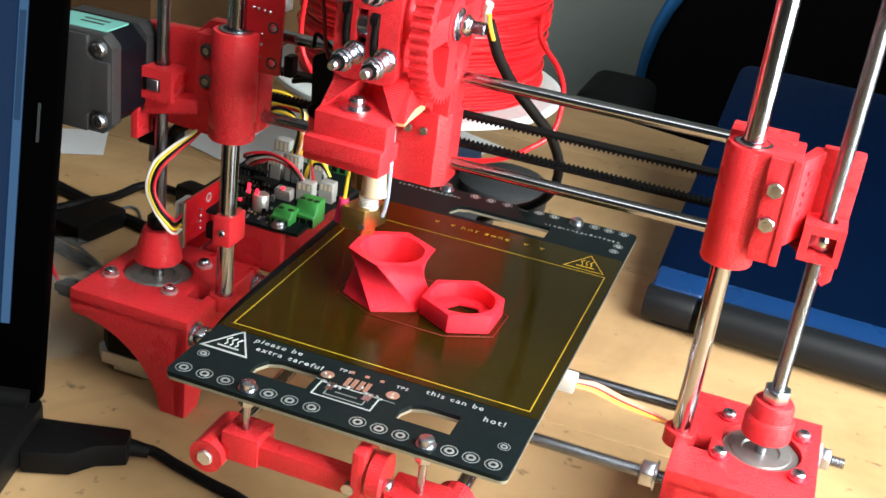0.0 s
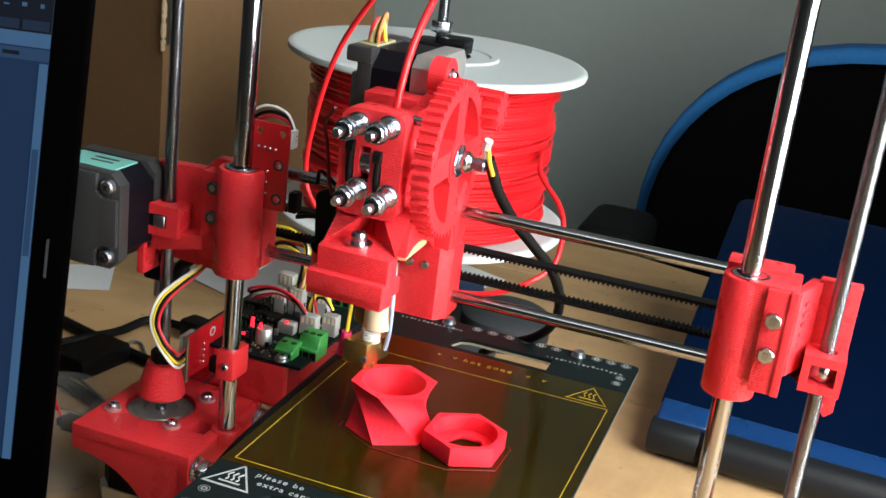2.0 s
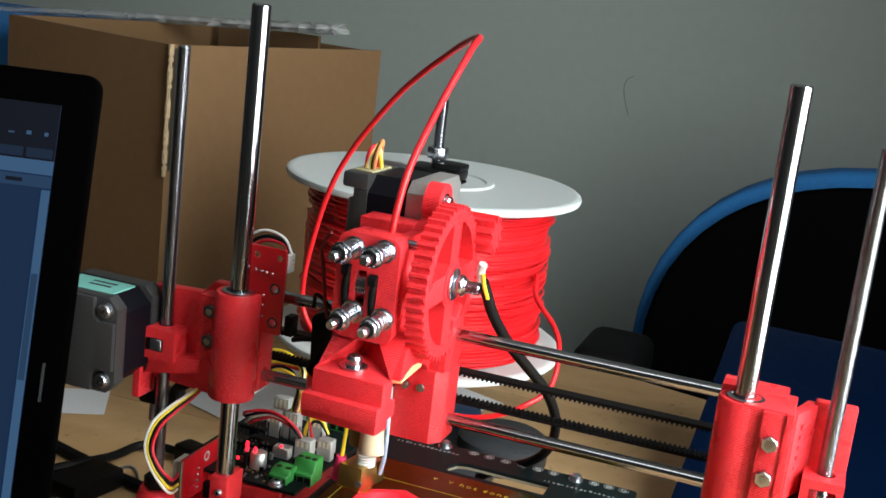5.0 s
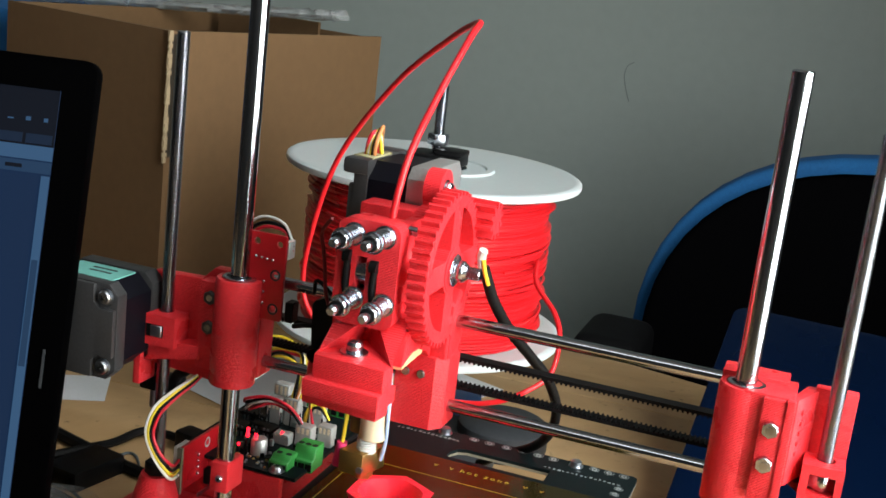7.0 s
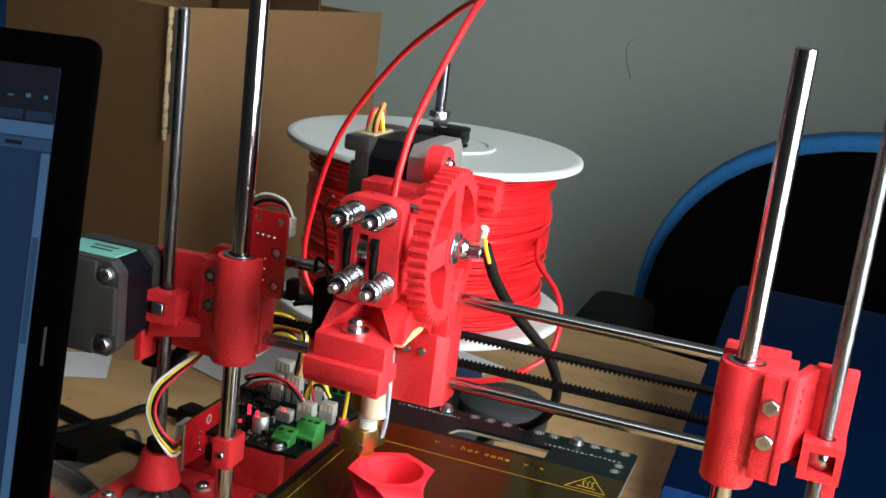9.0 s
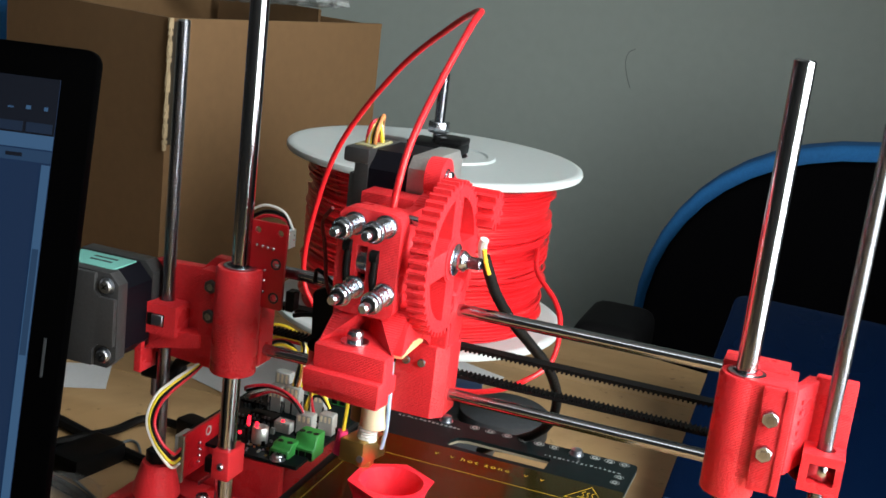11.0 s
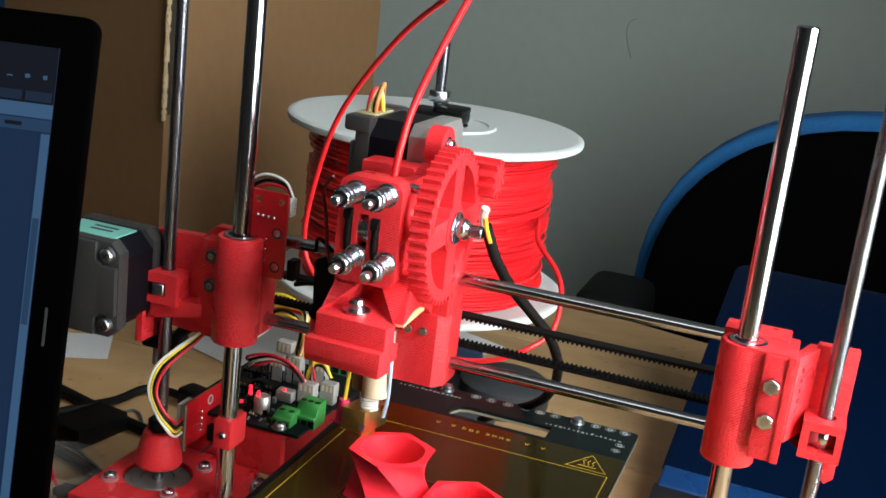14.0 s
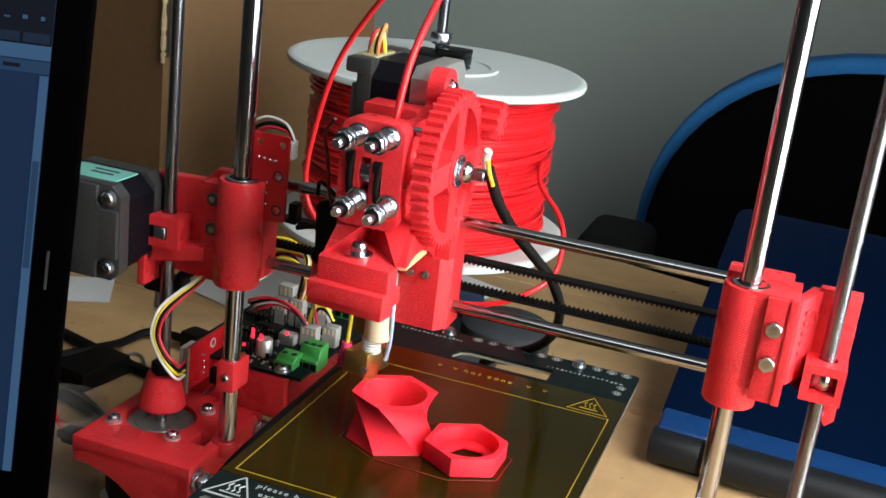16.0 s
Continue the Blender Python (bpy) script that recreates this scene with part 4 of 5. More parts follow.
# stepped nose that clamps the hot end: a ledge with two ramps, a lip and a round-ended base slab
nose_ob = part("hot_end_clamp", Shape().prism([(-184.4, -56.5), (-155.4, -58), (-154.6, -51), (-162.5, -36), (-168, -12), (-188, -12), (-187, -40)], "z", 156, 168.5).bevel(0.5), RED, ext, "red printed stepped nose clamping the hot end")
apex, crest = (-176.5, -27, 168.4), (-172, -30.5, 180.5)
part("ramp", Shape().solid([(-154.9, -52.4, 168.4), apex, (-157.6, -30.5, 181), crest, (-167, -13, 168.4), (-176, -13, 168.4), (-163.4, -20, 181), (-176, -13, 181)]), RED, nose_ob)
part("ramp", Shape().solid([(-184.2, -53.5, 168.4), apex, (-187, -31, 178.5), crest, (-188, -13, 168.4), (-176, -13, 168.4), (-188, -13, 180), (-176, -13, 180)]), RED, nose_ob)
part("clamp_lip", Shape().prism([(-186.6, -60.2), (-155.4, -61.6), (-154.6, -46), (-186.6, -48)], "z", 153, 159.6).bevel(0.6), RED, nose_ob)
slab = [(-158, -55), (-157, -46), (-169, -34), (-171, -8)] + [(-188 + 13 * math.cos(radians(a)), -22 - 19 * math.sin(radians(a)) * (1 if a > 180 else 0.7)) for a in range(110, 251, 14)] + [(-190, -52)]
part("base_slab", Shape().prism(slab, "z", 146.8, 156.2).bevel(0.8), RED, nose_ob)
pan_screw((-172.4, -46.8, 168.9), nose_ob, 3.1, 4.4, (0, 0, 1), washer=5.4)
part("wood_wedge", Shape().solid([(-163, -31, 159.8), (-158.6, -31, 160.4), (-163, -30, 161.6), (-158.6, -30, 162), (-163, -12, 161.5), (-157.4, -12, 162.5), (-163, -12, 167.5), (-157.4, -12, 168)]), WEDGE, ext, "small raw wooden wedge")
for x in (-166.2, -159.4):
    hexbolt((x, -4, 150.6), (0, -1, 0), ext, 3.4, 1.2, mat=CASTDARK)


# gears
def gear(cx0, cx1, cy, cz, r, teeth, depth, holes, name, twist=0.0):
    loop = []
    for k in range(teeth):
        a = 2 * math.pi * k / teeth
        p = 2 * math.pi / teeth
        for da, rr in ((0.0, r - depth), (0.18, r - depth), (0.34, r), (0.62, r), (0.78, r - depth)):
            loop.append((cy + rr * math.cos(a + da * p), cz + rr * math.sin(a + da * p)))
    return part(name, Shape().prism(loop, "x", cx0, cx1, holes), RED, ext)


GY, GZ = -9.0, 197.8
spokes = []
for k in range(4):
    mid_a, half = math.pi / 4 + k * math.pi / 2, math.pi / 4
    outer = [(GY + 25 * math.cos(mid_a + half * t), GZ + 25 * math.sin(mid_a + half * t)) for t in (-0.74, -0.5, -0.25, 0, 0.25, 0.5, 0.74)]
    inner = [(GY + 10 * math.cos(mid_a + half * t), GZ + 10 * math.sin(mid_a + half * t)) for t in (0.34, 0, -0.34)]
    spokes.append(outer + inner)
big = gear(-157.4, -150.0, GY, GZ, 31.4, 47, 1.8, spokes, "large_gear")
tagged(big, "large red printed gear with spokes")
part("gear_hub", Shape().cyl((-161, GY, GZ), (-149.6, GY, GZ), 9.0, seg=28), RED, big)
shaft = part("hobbed_shaft", Shape().cyl((-188, GY, GZ), (-146, GY, GZ), 2.6, seg=18), THREAD, ext, "threaded steel drive shaft")
threaded((-146, GY, GZ), 7.2, 2.7, "x", ext, "shaft_end", "threaded steel shaft end")
part("shaft_washer", Shape().lathe([(2.7, -149.5), (6.4, -149.5), (6.6, -149.1), (6.6, -148.5), (6.2, -148.2), (2.7, -148.2)], (0, GY, GZ), "x", 32), STEEL, shaft)
part("shaft_nut", Shape().nut((-148.2, GY, GZ), (-144.6, GY, GZ), 8).bevel(0.5, 1), STEEL, shaft)
part("shaft_nut", Shape().cyl((-144.6, GY, GZ), (-143.4, GY, GZ), 3.6, 3.0, seg=24), STEEL, shaft)
part("ball_bearing", Shape().lathe([(2.7, -167.4), (8.2, -167.4), (8.6, -166.9), (8.6, -163.6), (8.2, -163), (6.8, -163), (6.6, -163.5), (4.4, -163.5), (4.2, -163), (2.7, -163)], (0, GY, GZ), "x", 36), STEEL, shaft, "steel ball bearing")
part("shaft_washer", Shape().cyl((-163, GY, GZ), (-161.6, GY, GZ), 5.6, seg=28), STEEL, shaft)
pinion = gear(-160, -143, 22, 213.3, 8.4, 10, 2.8, (), "pinion")
tagged(pinion, "small red printed drive pinion")
em = nema_body(extruder, (-167.4, 22, 212.4), "x", -35, name="extruder_motor", caps=(9.5, 8.5), far=CASTSHADED, half=20.6, label="black and silver stepper motor of the extruder")
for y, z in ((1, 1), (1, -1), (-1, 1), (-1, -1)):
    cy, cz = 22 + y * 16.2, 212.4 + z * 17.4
    part("corner_post", Shape().prism([(cy - 5.4, cz - 3.2), (cy + 5.4, cz - 3.2), (cy + 5.4, cz + 3.6), (cy - 5.4, cz + 3.6)], "x", -205.2, -193.6).bevel(1.8, 2), CASTSHADED, em, "cast corner post of the motor cap")
part("motor_plate", Shape().prism([(-3, 190), (42, 190), (42, 206), (30, 220), (14, 230), (4, 233), (-4, 227)], "x", -167.3, -163).bevel(0.8), RED, ext)
part("motor_ear", Shape().cyl((-167.4, 3.4, 226.2), (-160.6, 3.4, 226.2), 8.4, seg=32), RED, ext)
pan_screw((-160.6, 3.0, 227.0), em, 2.9, 2.6, (1, 0, 0), washer=3.8)
leads = part("motor_leads", Shape().tube([(-200, 12, 231), (-199, 11, 239), (-197.6, 12, 243), (-197, 15, 242), (-197, 18, 233)], 1.0), WIRERED, em, "bundle of coloured motor wires")
for k, w in enumerate((WIREYELLOW, WIREWHITE, WIREYELLOW, BLACK, WIREORANGE)):
    part("lead", Shape().tube([(-199.5 + k * 0.8, 12, 231), (-198.8 + k * 0.9, 11 - k * 0.3, 236 + k * 0.6), (-197.2 + k * 0.6, 12 + k * 0.6, 242 + k * 0.9), (-196.0, 15 + k * 0.6, 241), (-195.4, 18, 233)], 0.9), w, leads)
part("lead_clip", Shape().box(-203, -194, 6, 26, 232.8, 233.9).bevel(0.3, 1), material("dull_label", (0.32, 0.29, 0.16), 0.6), em)

# hot end
HX, HY = -176.8, -6.0
hot = part("hot_end", Shape().lathe([(1.5, 118.6), (5.3, 118.6), (5.8, 119.2), (5.8, 147), (1.5, 147)], (HX, HY, 0), "z", 36), CREAM, extruder, "cream insulator with brass heater block and nozzle")
neck = [(1.2, 112.6)]
for k in range(5):
    neck += [(4.3, 112.8 + k * 1.2), (3.8, 113.4 + k * 1.2)]
part("insulator_neck", Shape().lathe(neck + [(4.2, 119), (1.2, 119)], (HX - 2.0, HY - 1, 0), "z", 28), WHITEPLUG, hot)
part("dark_liner", Shape().cyl((HX - 7.5, HY + 4, 119), (HX - 7.5, HY + 4, 148), 4.6, seg=20), material("brown_ceramic", (0.12, 0.07, 0.03), 0.4), hot)
block = part("heater_block", Shape().prism([(HX - 11.4, HY - 7), (HX - 0.4, HY - 8), (HX + 3.4, HY + 8), (HX - 8, HY + 9)], "z", 103.4, 113.4).bevel(0.5), BRASS, hot, "brass heater block")
part("nozzle", Shape().nut((HX - 2.4, HY - 1, 101.4), (HX - 2.4, HY - 1, 103.6), 7.5).cyl((HX - 2.4, HY - 1, 100.8), (HX - 2.4, HY - 1, 101.4), 0.7, 2.6, seg=20), BRASS, block)
part("grub_screw", Shape().cyl((HX - 1.4, HY - 8.6, 106.5), (HX - 1.4, HY - 7.2, 106.5), 1.5, seg=14), STEEL, block)
part("tape_wrap", Shape().cyl((HX - 13.4, HY - 2, 104), (HX - 12.6, HY - 2, 114.5), 2.9, 2.2, seg=14), PINKTAPE, block)
part("heater_wire", Shape().tube([(HX - 14.6, HY + 2, 109), (HX - 17, HY + 4, 106.5), (HX - 17.4, HY + 4, 112)], 1.3), BLACK, block)
part("hot_end_lead", Shape().tube([(HX - 12.6, HY - 2, 113), (HX - 12.0, HY - 1, 126), (HX - 11, HY + 2, 148)], 0.9), WIREYELLOW, hot)
part("hot_end_lead", Shape().tube([(HX + 3, HY + 4, 108), (HX + 5.4, HY + 1, 117), (HX + 6.6, HY - 2, 130), (HX + 4.6, HY + 2, 148)], 0.9), WIREBLUE, hot)
part("hot_end_lead", Shape().tube([(HX + 2, HY + 5, 108), (HX + 4.4, HY + 3, 118), (HX + 5.2, HY + 4, 148)], 0.7), BRASS, hot)
tie = part("belt_clip", Shape().prism([(-204.2, 174.6), (-203, 176.4), (-198.7, 178.4), (-190, 180), (-188, 172), (-192.6, 168.6), (-196, 164.7), (-199.9, 155.4), (-203.2, 153), (-203.6, 161.9)], "y", -19, -13).bevel(1.0), BLACK, ext, "black clip holding the belt ends with thin wires")
part("clip_tongue", Shape().box(-203, -189, -13.2, -4, 157, 176).bevel(1.5), BLACK, tie)
part("tie_tail", Shape().tube([(-200, -16, 165), (-207, -17, 164.6), (-213, -16, 162.6)], 1.1), BLACK, tie)
part("thin_wire", Shape().tube([(-194, -30, 214), (-199.4, -26, 207), (-200.8, -20, 198), (-199.6, -19.6, 190), (-198.4, -20, 182), (-197, -19, 176)], 0.75), material("dark_red_wire", (0.12, 0.006, 0.01), 0.45), tie, "thin dark red wire")
part("tie_tail", Shape().tube([(-196, -18, 180), (-204, -16, 184), (-206, -14, 178)], 0.9), BLACK, tie)
for k, w in enumerate((WIREYELLOW, BLACK, WIREWHITE, WIRERED)):
    part("thin_wire", Shape().tube([(-193, -14, 180 - k), (-199, -6, 190 - k * 2), (-204, 10, 170), (-212, 24, 150 - k * 2), (-224, 34, 122), (-236, 60, 96), (-245 + k * 2, 74, 78)], 0.8), w, tie)
hose = part("cable_sleeve", Shape().tube([(-141.5, 6, 197), (-140, 10, 190), (-138, 17, 180), (-133.5, 30, 166), (-127, 45, 152), (-121, 60, 138), (-118, 75, 120), (-122, 90, 101), (-133, 105, 85), (-150, 118, 72), (-165, 125, 60)], 2.4, 12), SLEEVE, extruder, "black braided cable sleeve")
for k, (x, y, z) in enumerate(((-139.6, 13.4, 187), (-135.6, 26.0, 172.6), (-129.4, 40.0, 158), (-124.4, 51.6, 146.4))):
    part("yellow_mark", Shape().ball((x + 0.4, y - 1.9, z - 0.4), 0.9, 0.7, 8), WIREYELLOW, hose)
part("sleeve_plug", Shape().tube([(-141.5, 3, 205), (-142.5, 4, 202), (-142, 5, 197)], 1.9), WHITEPLUG, hose)
part("sleeve_wire", Shape().tube([(-141, 2.6, 201), (-140.5, 4.4, 196), (-139.4, 8, 190)], 0.9), WIREYELLOW, hose)

# ---- control board and its holder behind the left base ----
holder = part("board_holder", Shape().box(-258, -234, 28, 33, 50, 71).bevel(1.0), RED, printer, "red printed holder with the control board")
part("holder_side", Shape().box(-290, -256, 32, 38, 50, 70).bevel(1.0), RED, holder)
part("holder_floor", Shape().box(-290, -224, 33, 110, 46, 52).bevel(1.0), RED, holder)
part("rod_clip", Shape().box(-249.5, -240.8, -10.5, 4, 77, 91).bevel(1.0), RED, holder)
pan_screw((-244.5, -10.5, 84), holder, 1.6, 1.6, (0, -1, 0))
controller = thing("control_board", (-258, 70, 71.5), "dark control board crowded with parts and red lights", "circuit board")
board = part("circuit_board", Shape().box(-290, -226, 28, 112, 71.5, 73.1), BOARD, controller)
rng = random.Random(5)
for k in range(34):
    x, y = rng.uniform(-286, -232), rng.uniform(36, 106)
    w, d, h = rng.uniform(1.4, 4), rng.uniform(1.4, 4), rng.uniform(0.6, 2.4)
    part("chip", Shape().box(x, x + w, y, y + d, 73.1, 73.1 + h), rng.choice((BLACK, BLACK, TIN, STEEL)), board)
for k in range(20):
    x, y = rng.uniform(-262, -238), rng.uniform(29, 42)
    part("solder_joint", Shape().ball((x, y, 73.2), 0.7, 1, 6), rng.choice((STEEL, TIN, BRASS)), board)
for x, y in ((-270, 62), (-264, 66), (-276, 82), (-268, 92)):
    part("driver_board", Shape().box(x - 7, x + 7, y - 5, y + 5, 76, 77.4), BLACK, board)
    for q in range(6):
        part("header_pin", Shape().box(x - 6 + q * 2.2, x - 5.2 + q * 2.2, y - 4.8, y - 4, 73, 78.5), rng.choice((BLACK, STEEL)), board)
part("capacitor", Shape().lathe([(0.3, 73.2), (4.1, 73.2), (4.1, 80.5), (3.6, 81.2), (0.3, 81.2)], (-254, 44, 0), "z", 28), CAST, board, "round silver capacitor")
pan_screw((-237.5, 31.5, 73.2), board, 2.9, 2.4, washer=3.8)
for x, y, z0, z1 in ((-258.5, 40, 82, 87), (-255.6, 43, 79, 83.5), (-262, 38, 77.6, 79), (-250, 60, 78, 80)):
    part("light_stem", Shape().cyl((x, y, 73), (x, y, z0), 0.6, seg=8), BLACK, board)
    part("indicator_light", Shape().box(x - 0.7, x + 0.7, y - 0.7, y + 0.7, z0, z1).bevel(0.4), LED, board, "lit red indicator")


def terminal(x0, x1, y0, y1, z0, z1, ways, along="x"):
    t = part("screw_terminal", Shape().prism([(y0, z0), (y1, z0), (y1, z1), (y0 + 4, z1), (y0 + 2.5, z0 + 6), (y0, z0 + 6)], "x", x0, x1).bevel(0.4, 1), GREENPLUG, board, "green screw terminal")
    # Black discs and plates on the solid block stand for its shaded openings.
    for k in range(ways):
        x = x0 + (k + 0.5) * (x1 - x0) / ways
        part("terminal_hole_shade", Shape().cyl((x, y0 + 6.5, z1 - 0.5), (x, y0 + 6.5, z1 + 0.1), 1.5, seg=14), BLACK, t)
        part("terminal_mouth_shade", Shape().box(x - 1.6, x + 1.6, y0 - 0.15, y0 + 0.2, z0 + 1, z0 + 4.6), BLACK, t)


terminal(-243, -233, 33, 45, 71, 79, 2)
terminal(-235, -224, 41, 54, 71, 83, 3)
terminal(-246, -232, 108, 120, 73, 84, 3)
for x, y, h, w in ((-240, 66, 11, 9), (-231, 72, 11, 8), (-250, 62, 6, 9), (-266, 84, 14, 8), (-257, 86, 15, 8), (-246, 92, 13, 9), (-272, 104, 14, 9)):
    plug = part("plug_housing", Shape().box(x - w / 2, x + w / 2, y - 3, y + 3, 73, 73 + h).bevel(0.5, 1), DULLPLUG, board)
    for k in range(3):
        part("plug_slot", Shape().box(x - w * 0.36 + k * w * 0.28, x - w * 0.22 + k * w * 0.28, y - 3.15, y - 2.9, 75 + h * 0.45, 72 + h), CREAM, plug)
for k in range(9):
    x = -272 + k * 4.1
    part("header_pin", Shape().box(x, x + 0.7, 76 + (k % 3) * 3, 76.7 + (k % 3) * 3, 73, 82), STEEL, board)
loops = (
    ((-276, 66, 88), (-271, 62, 92.3), (-261.4, 62, 95.4), (-250.3, 62, 94.2), (-245, 63, 89.4), (-241, 66, 80)),
    ((-290, 70, 104), (-282.3, 80, 110.2), (-273.2, 80, 118.3), (-262, 80, 119.9), (-253.7, 80, 116.6), (-253.3, 82, 106), (-257.4, 85, 88)),
    ((-286, 66, 96), (-276.8, 80, 103.1), (-267.7, 80, 111.9), (-257.9, 80, 111.1), (-254, 82, 102.8), (-257.3, 85, 88)),
)
tints = ((WIRERED, BLACK, WIREWHITE, WIRERED), (WIREYELLOW, BLACK, WIREWHITE, WIREYELLOW, WIRERED), (BLACK, WIREYELLOW, WIREORANGE, WIREWHITE))
for loop, colours in zip(loops, tints):
    for k, w in enumerate(colours):
        path = [(x + 0.7 * k + rng.uniform(-0.7, 0.7), y + rng.uniform(-1, 1) + k * 0.8, z - 1.7 * k + rng.uniform(-0.8, 0.8)) for x, y, z in loop]
        part("board_wire", Shape().tube(path, 0.8), w, board)
for k, w in enumerate((WIREYELLOW, BLACK)):
    part("board_wire", Shape().tube([(-243 + k * 2, 70, 80), (-242.6 + k * 2, 70, 87), (-240 + k, 71, 92.5 - k), (-235, 72, 93 - k * 2), (-231, 73, 86)], 0.85), w, board)
for k, w in enumerate((WIREWHITE, WIREYELLOW, BLACK, WIRERED)):
    part("board_wire", Shape().tube([(-246 + k, 92, 88), (-242 + k, 94, 102), (-232, 90, 112 - k * 2), (-220, 66, 124 - k * 2), (-212, 36, 132)], 0.8), w, board)
for k in range(26):
    x, y = rng.uniform(-268, -230), rng.uniform(34, 60)
    part("small_component", Shape().box(x, x + rng.uniform(0.8, 2), y, y + rng.uniform(0.8, 2), 73.1, 73.1 + rng.uniform(0.5, 3.5)), rng.choice((TIN, BLACK, STEEL, BRASS, CREAM)), board)
part("plug_row", Shape().box(-262, -244, 112, 122, 73, 88).bevel(0.6, 1), GREENPLUG, board)

# switch board by the left rod, with its looping ribbon of wires
low = part("lower_switch_board", Shape().prism(rounded(8, 46, 62, 84, 0.8), "x", -276, -274.6), REDBOARD, printer, "small red circuit board with looped wires")
low_plug = part("plug", Shape().box(-279, -276, 7, 17, 64, 84).bevel(0.4, 1), WHITEPLUG, low)
part("edge_strip", Shape().box(-276.6, -274, 6.4, 8, 61, 84), EDGE, low)
for k in range(4):
    part("solder_joint", Shape().ball((-274.3, 22, 66 + k * 3.2), 0.8, 1, 8), STEEL, low)
part("ring_mark", Shape().lathe([(1.6, -274.5), (2.5, -274.5), (2.5, -274.4), (1.6, -274.4)], (0, 30, 79), "x", 18), SILK, low)
part("switch", Shape().box(-274.6, -268, 28, 44, 58, 66).bevel(0.5, 1), BLACK, low)
part("switch_lever", Shape().box(-268, -267.4, 12, 42, 59.5, 61.5), STEEL, low)
for k, w in enumerate((WIREWHITE, WIREYELLOW, BLACK, WIRERED)):
    o = k * 1.3
    part("wire", Shape().tube([(-275.6, 7, 70.5 + k * 2.5), (-272.5 + o * 0.2, -4, 73.5 + k * 2.3), (-271.5 + o * 0.4, -12, 79.5 + k * 2.0), (-277 + o * 0.9, -14, 88 + o * 0.6), (-281 + o, -14, 98), (-279 + o * 0.9, -12, 109 - o * 0.5), (-274 + o * 0.6, -6, 116 - o * 0.6), (-269 + o * 0.3, 2, 121 - o * 0.5), (-262, 6, 128)], 0.72), w, low)

# ---- prints on the bed ----
def twisted_cup(cx, cy, z0, h):
    """A hexagon at the foot drawn up to a rounder, turned hexagon at the rim: straight ridges that lean, a waist between."""
    s = Shape()
    rows, seg = 26, 48
    hexr = lambda a: math.cos(math.pi / 6) / math.cos(((a + math.pi / 6) % (math.pi / 3)) - math.pi / 6)

    def loop(r, turned, soft):
        out = []
        for i in range(seg):
            a = 2 * math.pi * i / seg
            k = r * (hexr(a) * (1 - soft) + soft * 0.95)
            out.append(Vector((cx + k * math.cos(a + turned), cy + k * math.sin(a + turned))))
        return out
    foot, rim = loop(18.9, 0.02, 0.04), loop(18.4, 0.02 - 1.06, 0.12)
    foot_in, rim_in = loop(14.0, 0.02, 0.6), loop(14.2, 0.02 - 1.06, 0.85)
    rings = []
    for lower, upper, steps in ((foot, rim, range(rows + 1)), (foot_in, rim_in, range(rows, 3, -2))):
        for j in steps:
            t = j / rows
            w = t
            pinch = 1 - 0.02 * math.sin(math.pi * t) ** 1.5
            mid = Vector((cx, cy))
            rings.append([s.bm.verts.new((*(mid + (lower[i].lerp(upper[i], w) - mid) * pinch), z0 + h * t)) for i in range(seg)])
    for a, b in zip(rings, rings[1:]):
        for i in range(seg):
            s.bm.faces.new((a[i], a[(i + 1) % seg], b[(i + 1) % seg], b[i]))
    s.bm.faces.new(rings[0])
    s.bm.faces.new(rings[-1])
    return s


single("twisted_cup", twisted_cup(-163, -17 + BY, 80.2, 21.0), PINK, (-162, -12 + BY, 80.2), "bright red twisted hexagonal cup being printed", "print")
def hex_ring(cx, cy, z0, h):
    s = Shape()
    hexa = [(cx + 17.8 * math.cos(radians(a)), cy + 17.8 * math.sin(radians(a))) for a in range(29, 389, 60)]
    s.prism(hexa, "z", z0, z0 + h, [circle(cx, cy, 13.2, 36)])
    s.prism(circle(cx, cy, 13.6, 36), "z", z0, z0 + 2.0, [circle(cx + 1, cy, 8.2, 6)])
    return s.bevel(1.0, 2, 40)


single("hexagonal_ring", hex_ring(-129.5, -18.5 + BY, 80.2, 8.6), PINK, (-128, -15 + BY, 80.2), "bright red printed hexagonal ring lying on the bed", "print")
corners = [(cx + r * math.cos(radians(a)), cy + BY + r * math.sin(radians(a))) for cx, cy, r, a0 in ((-163, -17, 21.4, 31), (-129.5, -18.5, 20.2, 29)) for a in range(a0, a0 + 360, 60)]


def hull(points):
    """The outline round a set of points."""
    points = sorted(points)
    out = []
    for order in (points, points[::-1]):
        run = []
        for p in order:
            while len(run) > 1 and (run[-1][0] - run[-2][0]) * (p[1] - run[-2][1]) - (run[-1][1] - run[-2][1]) * (p[0] - run[-2][0]) <= 0:
                run.pop()
            run.append(p)
        out += run[:-1]
    return out


skirt = [(x, y, 80.3) for x, y in hull(corners)]
skirt.append(skirt[0])
single("print_skirt", Shape().tube(skirt, 0.2, 5, 1), FILAMENTDARK, (-145, -14 + BY, 80.2), "thin red printed outline round the two prints", "print")


